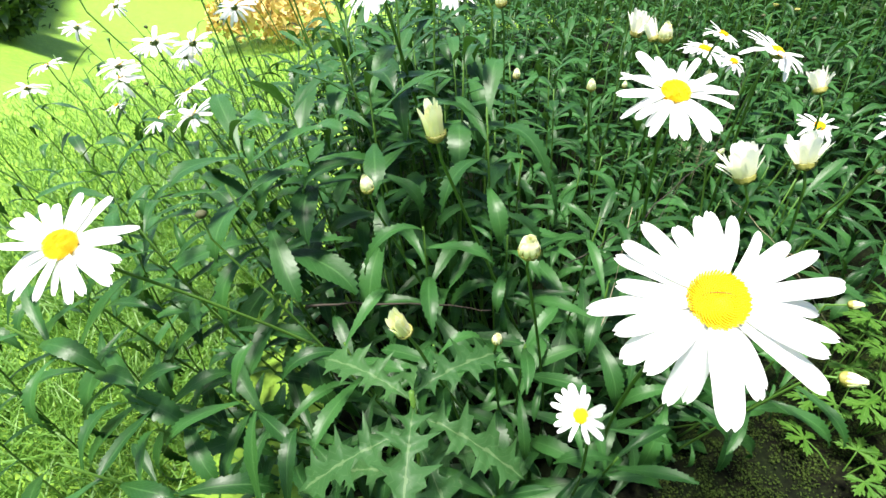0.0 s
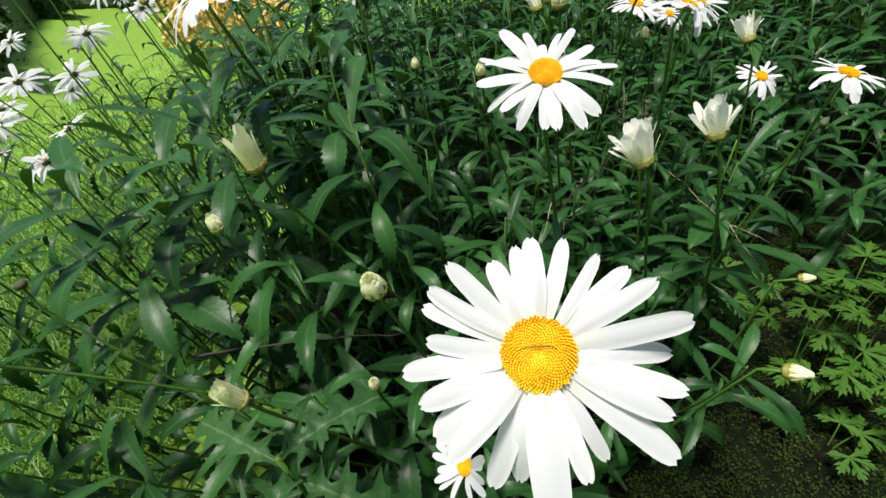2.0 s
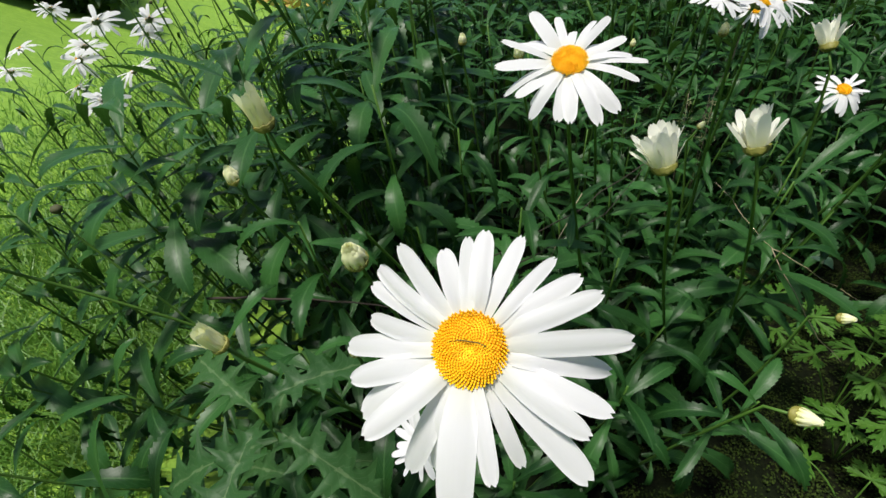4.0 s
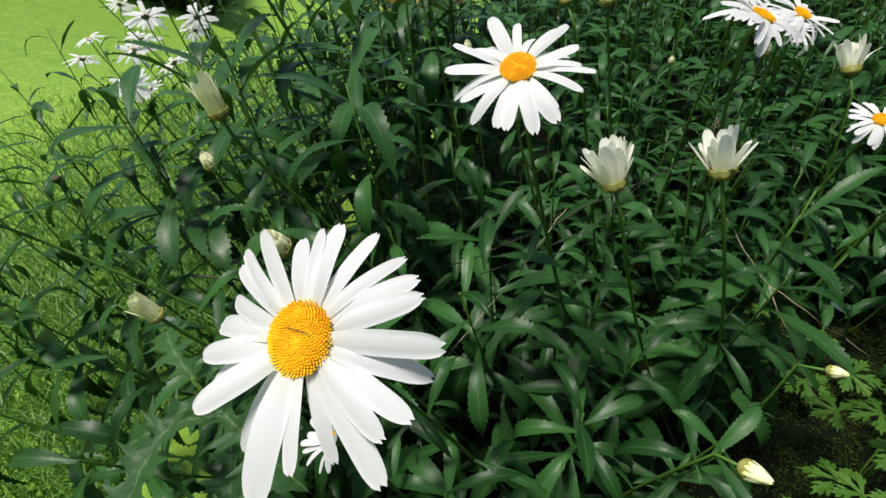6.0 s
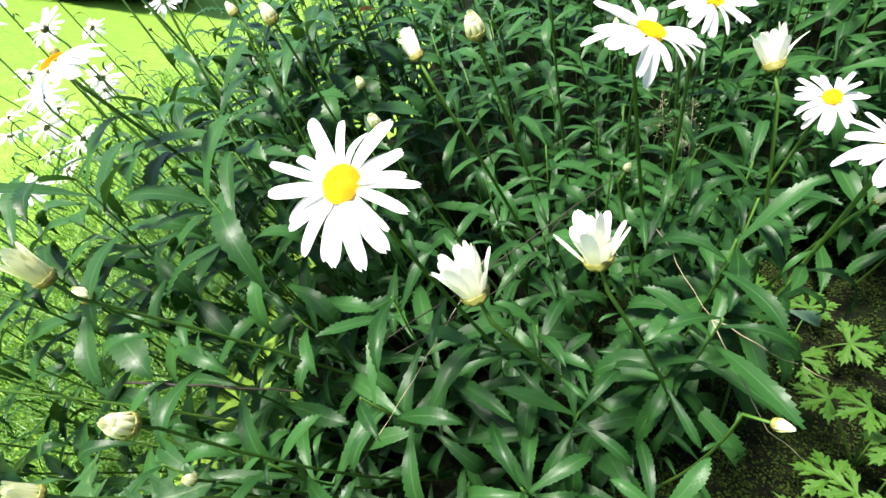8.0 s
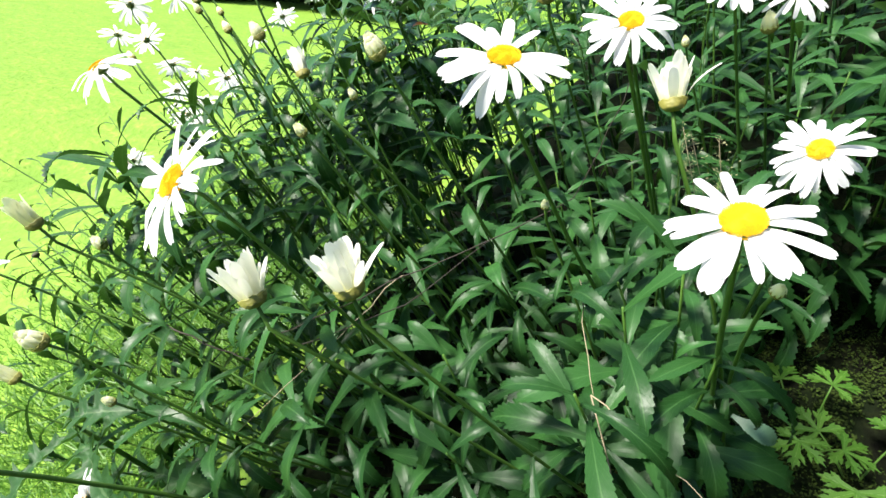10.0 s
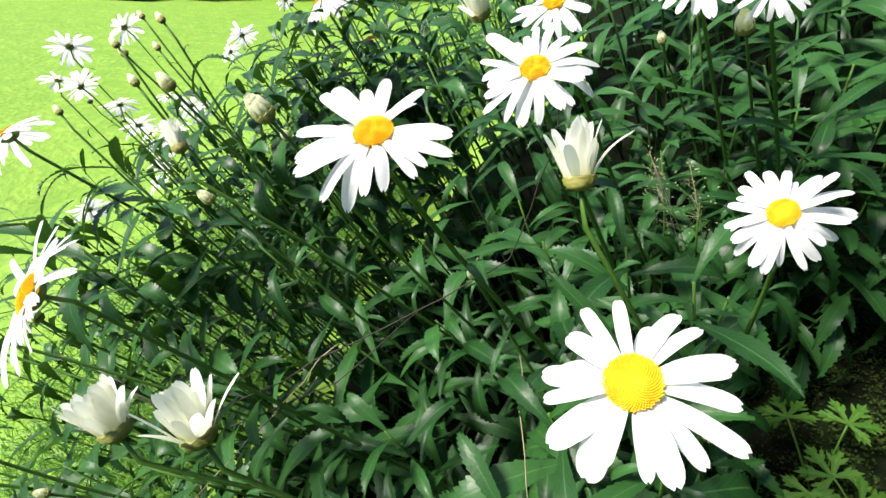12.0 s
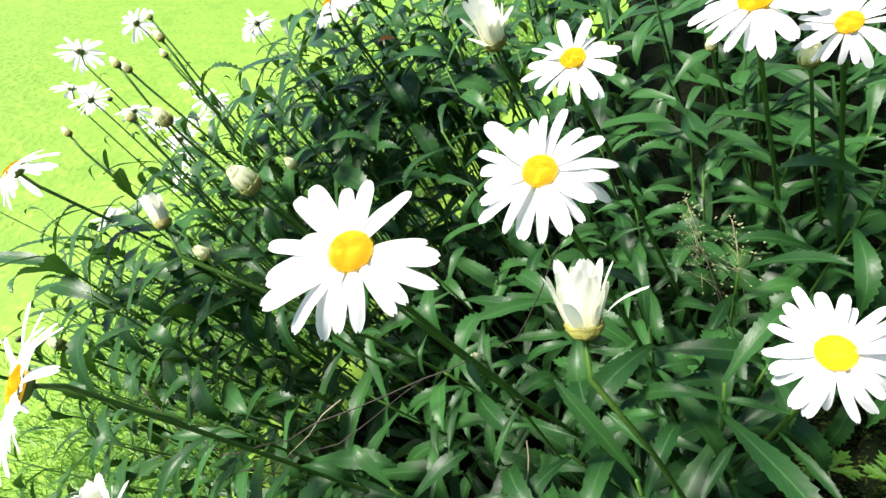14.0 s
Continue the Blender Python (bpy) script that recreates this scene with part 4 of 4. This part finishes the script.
def grass_blades():
    rnd = random.Random(78)
    vs, fs = [], []
    for i in range(46000):
        x = -0.40 - abs(rnd.gauss(0, 1)) * (0.9 if i < 28000 else 0.5)
        y = rnd.gauss(1.3, 1.0) if i < 28000 else rnd.gauss(0.7, 0.5)
        c = Vector((x, y, ground_height(x, y) - 0.004))
        a = rnd.uniform(0, 6.28)
        h = rnd.uniform(0.02, 0.06)
        lean = Vector((rnd.gauss(0, 0.5), rnd.gauss(0, 0.5), 1)) * h
        s = Vector((math.cos(a), math.sin(a), 0)) * rnd.uniform(0.0012, 0.0022)
        b = len(vs)
        vs += [c - s, c + s, c + lean * 0.6 + s * 0.8, c + lean * 0.6 - s * 0.8, c + lean * 1.05 + Vector((lean.x, lean.y, 0)) * 0.5]
        fs += [(b, b + 1, b + 2, b + 3), (b + 3, b + 2, b + 4)]
    ob = new("grass", mesh("grass", vs, fs, M_BLADE, None, False))
    tagged(ob, "short mown bright green grass blades", "grass", "", "stuff")


def shrub(x, y, w, h, seed, mat, name, label, leaf=0.09, count=2600):
    rnd = random.Random(seed)
    z0 = ground_height(x, y)
    t = thing(name, (x, y, z0), label, "shrub", "shrubs beyond the lawn" if mat is M_HEDGE else "")
    vs, fs = [], []
    lobes = [(rnd.uniform(-0.35, 0.35) * w, rnd.uniform(-0.3, 0.3) * w, rnd.uniform(0.3, 0.75) * h, rnd.uniform(0.22, 0.38)) for _ in range(8)]
    for lx, ly, lz, lr in lobes[:5]:
        a, f = tube(bend((0, 0, -0.05), (lx, ly, lz), (lx * 0.2, ly * 0.2, 0), 6), 0.03 * h / 2, 0.01 * h / 2, 6)
        b = len(vs)
        vs += a
        fs += [tuple(b + q for q in g) for g in f]
    part("trunk", mesh("trunk", vs, fs, M_BARK), t)
    vs, fs = [], []
    for i in range(count):
        lx, ly, lz, lr = lobes[rnd.randrange(8)]
        d = Vector((rnd.gauss(0, 1), rnd.gauss(0, 1), rnd.gauss(0, 0.8))).normalized() * rnd.uniform(0.75, 1.1)
        c = Vector((lx + d.x * lr * w, ly + d.y * lr * w, max(0.03, lz + d.z * lr * h)))
        u = Vector((rnd.gauss(0, 1), rnd.gauss(0, 1), rnd.gauss(0, 1))).normalized() * leaf * rnd.uniform(0.6, 1.3)
        s = u.cross(Vector((rnd.gauss(0, 1), rnd.gauss(0, 1), rnd.gauss(0, 1)))).normalized() * leaf * 0.4
        b = len(vs)
        vs += [c - u, c + s, c + u, c - s]
        fs.append((b, b + 1, b + 2, b + 3))
    part("crown", mesh("crown", vs, fs, mat, None, False), t)


def far_side(a):
    """Distance of the far hedge by its bearing (radians left of the y axis)."""
    k = min(1.0, max(0.0, (37 - math.degrees(a)) / 9.0))
    return 12.0 + 14.0 * k * k * (3 - 2 * k)


def hedge(first, last, radius, high, label):
    """Long dark hedge with an uneven clipped top and face, leaves standing out all over it."""
    rnd = random.Random(int(high * 10))
    vs, fs, n = [], [], 120
    profile = [(0.0, 0.0), (-0.05, 0.2), (0.0, 0.4), (0.04, 0.6), (0.08, 0.8), (0.22, 0.96), (0.50, 1.0), (0.78, 0.96), (0.95, 0.6), (1.0, 0.0)]
    rows = len(profile)
    for i in range(n + 1):
        a = radians(first + (last - first) * i / n)
        for k, (out, s) in enumerate(profile):
            r = (radius or far_side(a)) + 1.1 * out + 0.30 * noise.noise((a * 9, s * 3, out)) + 0.15 * noise.noise((a * 30, s * 9, 3 + out))
            x, y = -r * math.sin(a), 0.6 + r * math.cos(a)
            vs.append((x, y, ground_height(x, y) - 0.3 + s * (high + 0.3 + 0.35 * noise.noise((a * 5, 7, 0)))))
    for i in range(n):
        for k in range(rows - 1):
            b = i * rows + k
            fs.append((b, b + 1, b + rows + 1, b + rows))
    for _ in range(26000):
        p = Vector(vs[rnd.randrange(n) * rows + rnd.randrange(rows)])
        c = p + Vector((rnd.gauss(0, 0.13), rnd.gauss(0, 0.13), rnd.gauss(0, 0.14)))
        u = Vector((rnd.gauss(0, 1), rnd.gauss(0, 1), rnd.gauss(0, 1))).normalized() * rnd.uniform(0.04, 0.10)
        s = u.cross(Vector((rnd.gauss(0, 1), rnd.gauss(0, 1), rnd.gauss(0, 1)))).normalized() * 0.035
        b = len(vs)
        vs += [c - u, c + s, c + u, c - s]
        fs.append((b, b + 1, b + 2, b + 3))
    ob = new("hedge", mesh("hedge", vs, fs, M_HEDGE, None, False))
    tagged(ob, label, "hedge", "", "structure")


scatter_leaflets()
grass_blades()
hedge(-10, 165, 0, 1.8, "dark green hedge beyond the sunlit lawn")
# Added hedge, meant to stay unseen: cuts low sky light reaching the bush.
hedge(165, 350, 4.2, 2.9, "unseen dark green hedge added behind the flower bed to block low sky light")
for i in range(19):
    a = radians(8 + 7.5 * i)
    r = far_side(a) - 0.4 + 0.3 * math.sin(i * 2.1)
    shrub(-r * math.sin(a), 0.6 + r * math.cos(a), 1.6, 1.4 + 0.3 * math.sin(i * 1.7), 500 + i, M_HEDGE, "hedge_shrub", "dark green shrub in shade beyond the lawn", 0.24, 6000)
shrub(-0.86, 3.75, 0.9, 0.45, 540, M_DRY, "dry_shrub", "low orange-yellow dried plant on the lawn", 0.04, 1400)


# ---- small things ----
def grass_plume(x, y, z, seed):
    """Dry grass stalk ending in a loose spray of tiny spikelets."""
    rnd = random.Random(seed)
    base = Vector((x + rnd.uniform(-0.03, 0.03), y + rnd.uniform(-0.03, 0.03), 0.02))
    t = thing("straw_stalk", base, "dry straw-coloured stalk with a loose plume", "plant", "dry straw plumes")
    top = Vector((x, y, z)) - base
    vs, fs = tube(bend((0, 0, 0), top, (0.01, 0, 0), 8), 0.0006, 0.0003, 5)
    part("stalk", mesh("stalk", vs, fs, M_PALE_TWIG), t)
    vs, fs = [], []
    for i in range(40):
        s = rnd.random()
        a = rnd.uniform(0, 6.28)
        out = Vector((math.cos(a), math.sin(a), rnd.uniform(-0.3, 0.5))) * (0.030 * (1.1 - s) * rnd.uniform(0.4, 1))
        root = top * 1.0 + Vector((0, 0, -0.07 + 0.075 * s))
        tip = root + out
        d = out.normalized() * 0.0013
        q = Vector((-d.y, d.x, 0.0006)) * 0.45
        b = len(vs)
        vs += [root, root + Vector((0.0003, 0.0003, 0)), tip, tip - d, tip + q, tip + d * 1.2, tip - q]
        fs += [(b, b + 1, b + 2), (b + 3, b + 4, b + 5, b + 6)]
    part("plume", mesh("plume", vs, fs, M_STRAW, None, False), t)


for i, (x, y, z) in enumerate(((0.470, 0.750, 0.450), (0.490, 0.775, 0.430), (0.455, 0.785, 0.440))):
    grass_plume(x, y, z, 800 + i)


def single_leaf(name, at, y_dir, up, length, mat, label, slim=1.0):
    ob = thing(name, at, label, "leaf")
    shape = LEAF_SHAPES[1]
    part("blade", mesh("blade", shape[0], shape[1], mat, shape[2]), ob, placed((0, 0, 0), y_dir, up, length * slim, length, length))


# The sun on this one leaf is put into its paler green.
single_leaf("sunlit_leaf", (0.535, 0.520, 0.335), (0.75, -0.25, -0.15), (0, -0.25, 1), 0.045, M_SUNLIT_LEAF, "daisy leaf on the edge of the bush, sunlight put into its pale colour", 2.0)
# Small orange flower, simplified to a single blade.
single_leaf("orange_flower", (0.075, 0.920, 0.570), (-0.6, -0.3, 0.3), (0, -0.3, 1), 0.035, M_ORANGE, "small bright orange flower among green leaves, made as one blade", 1.8)
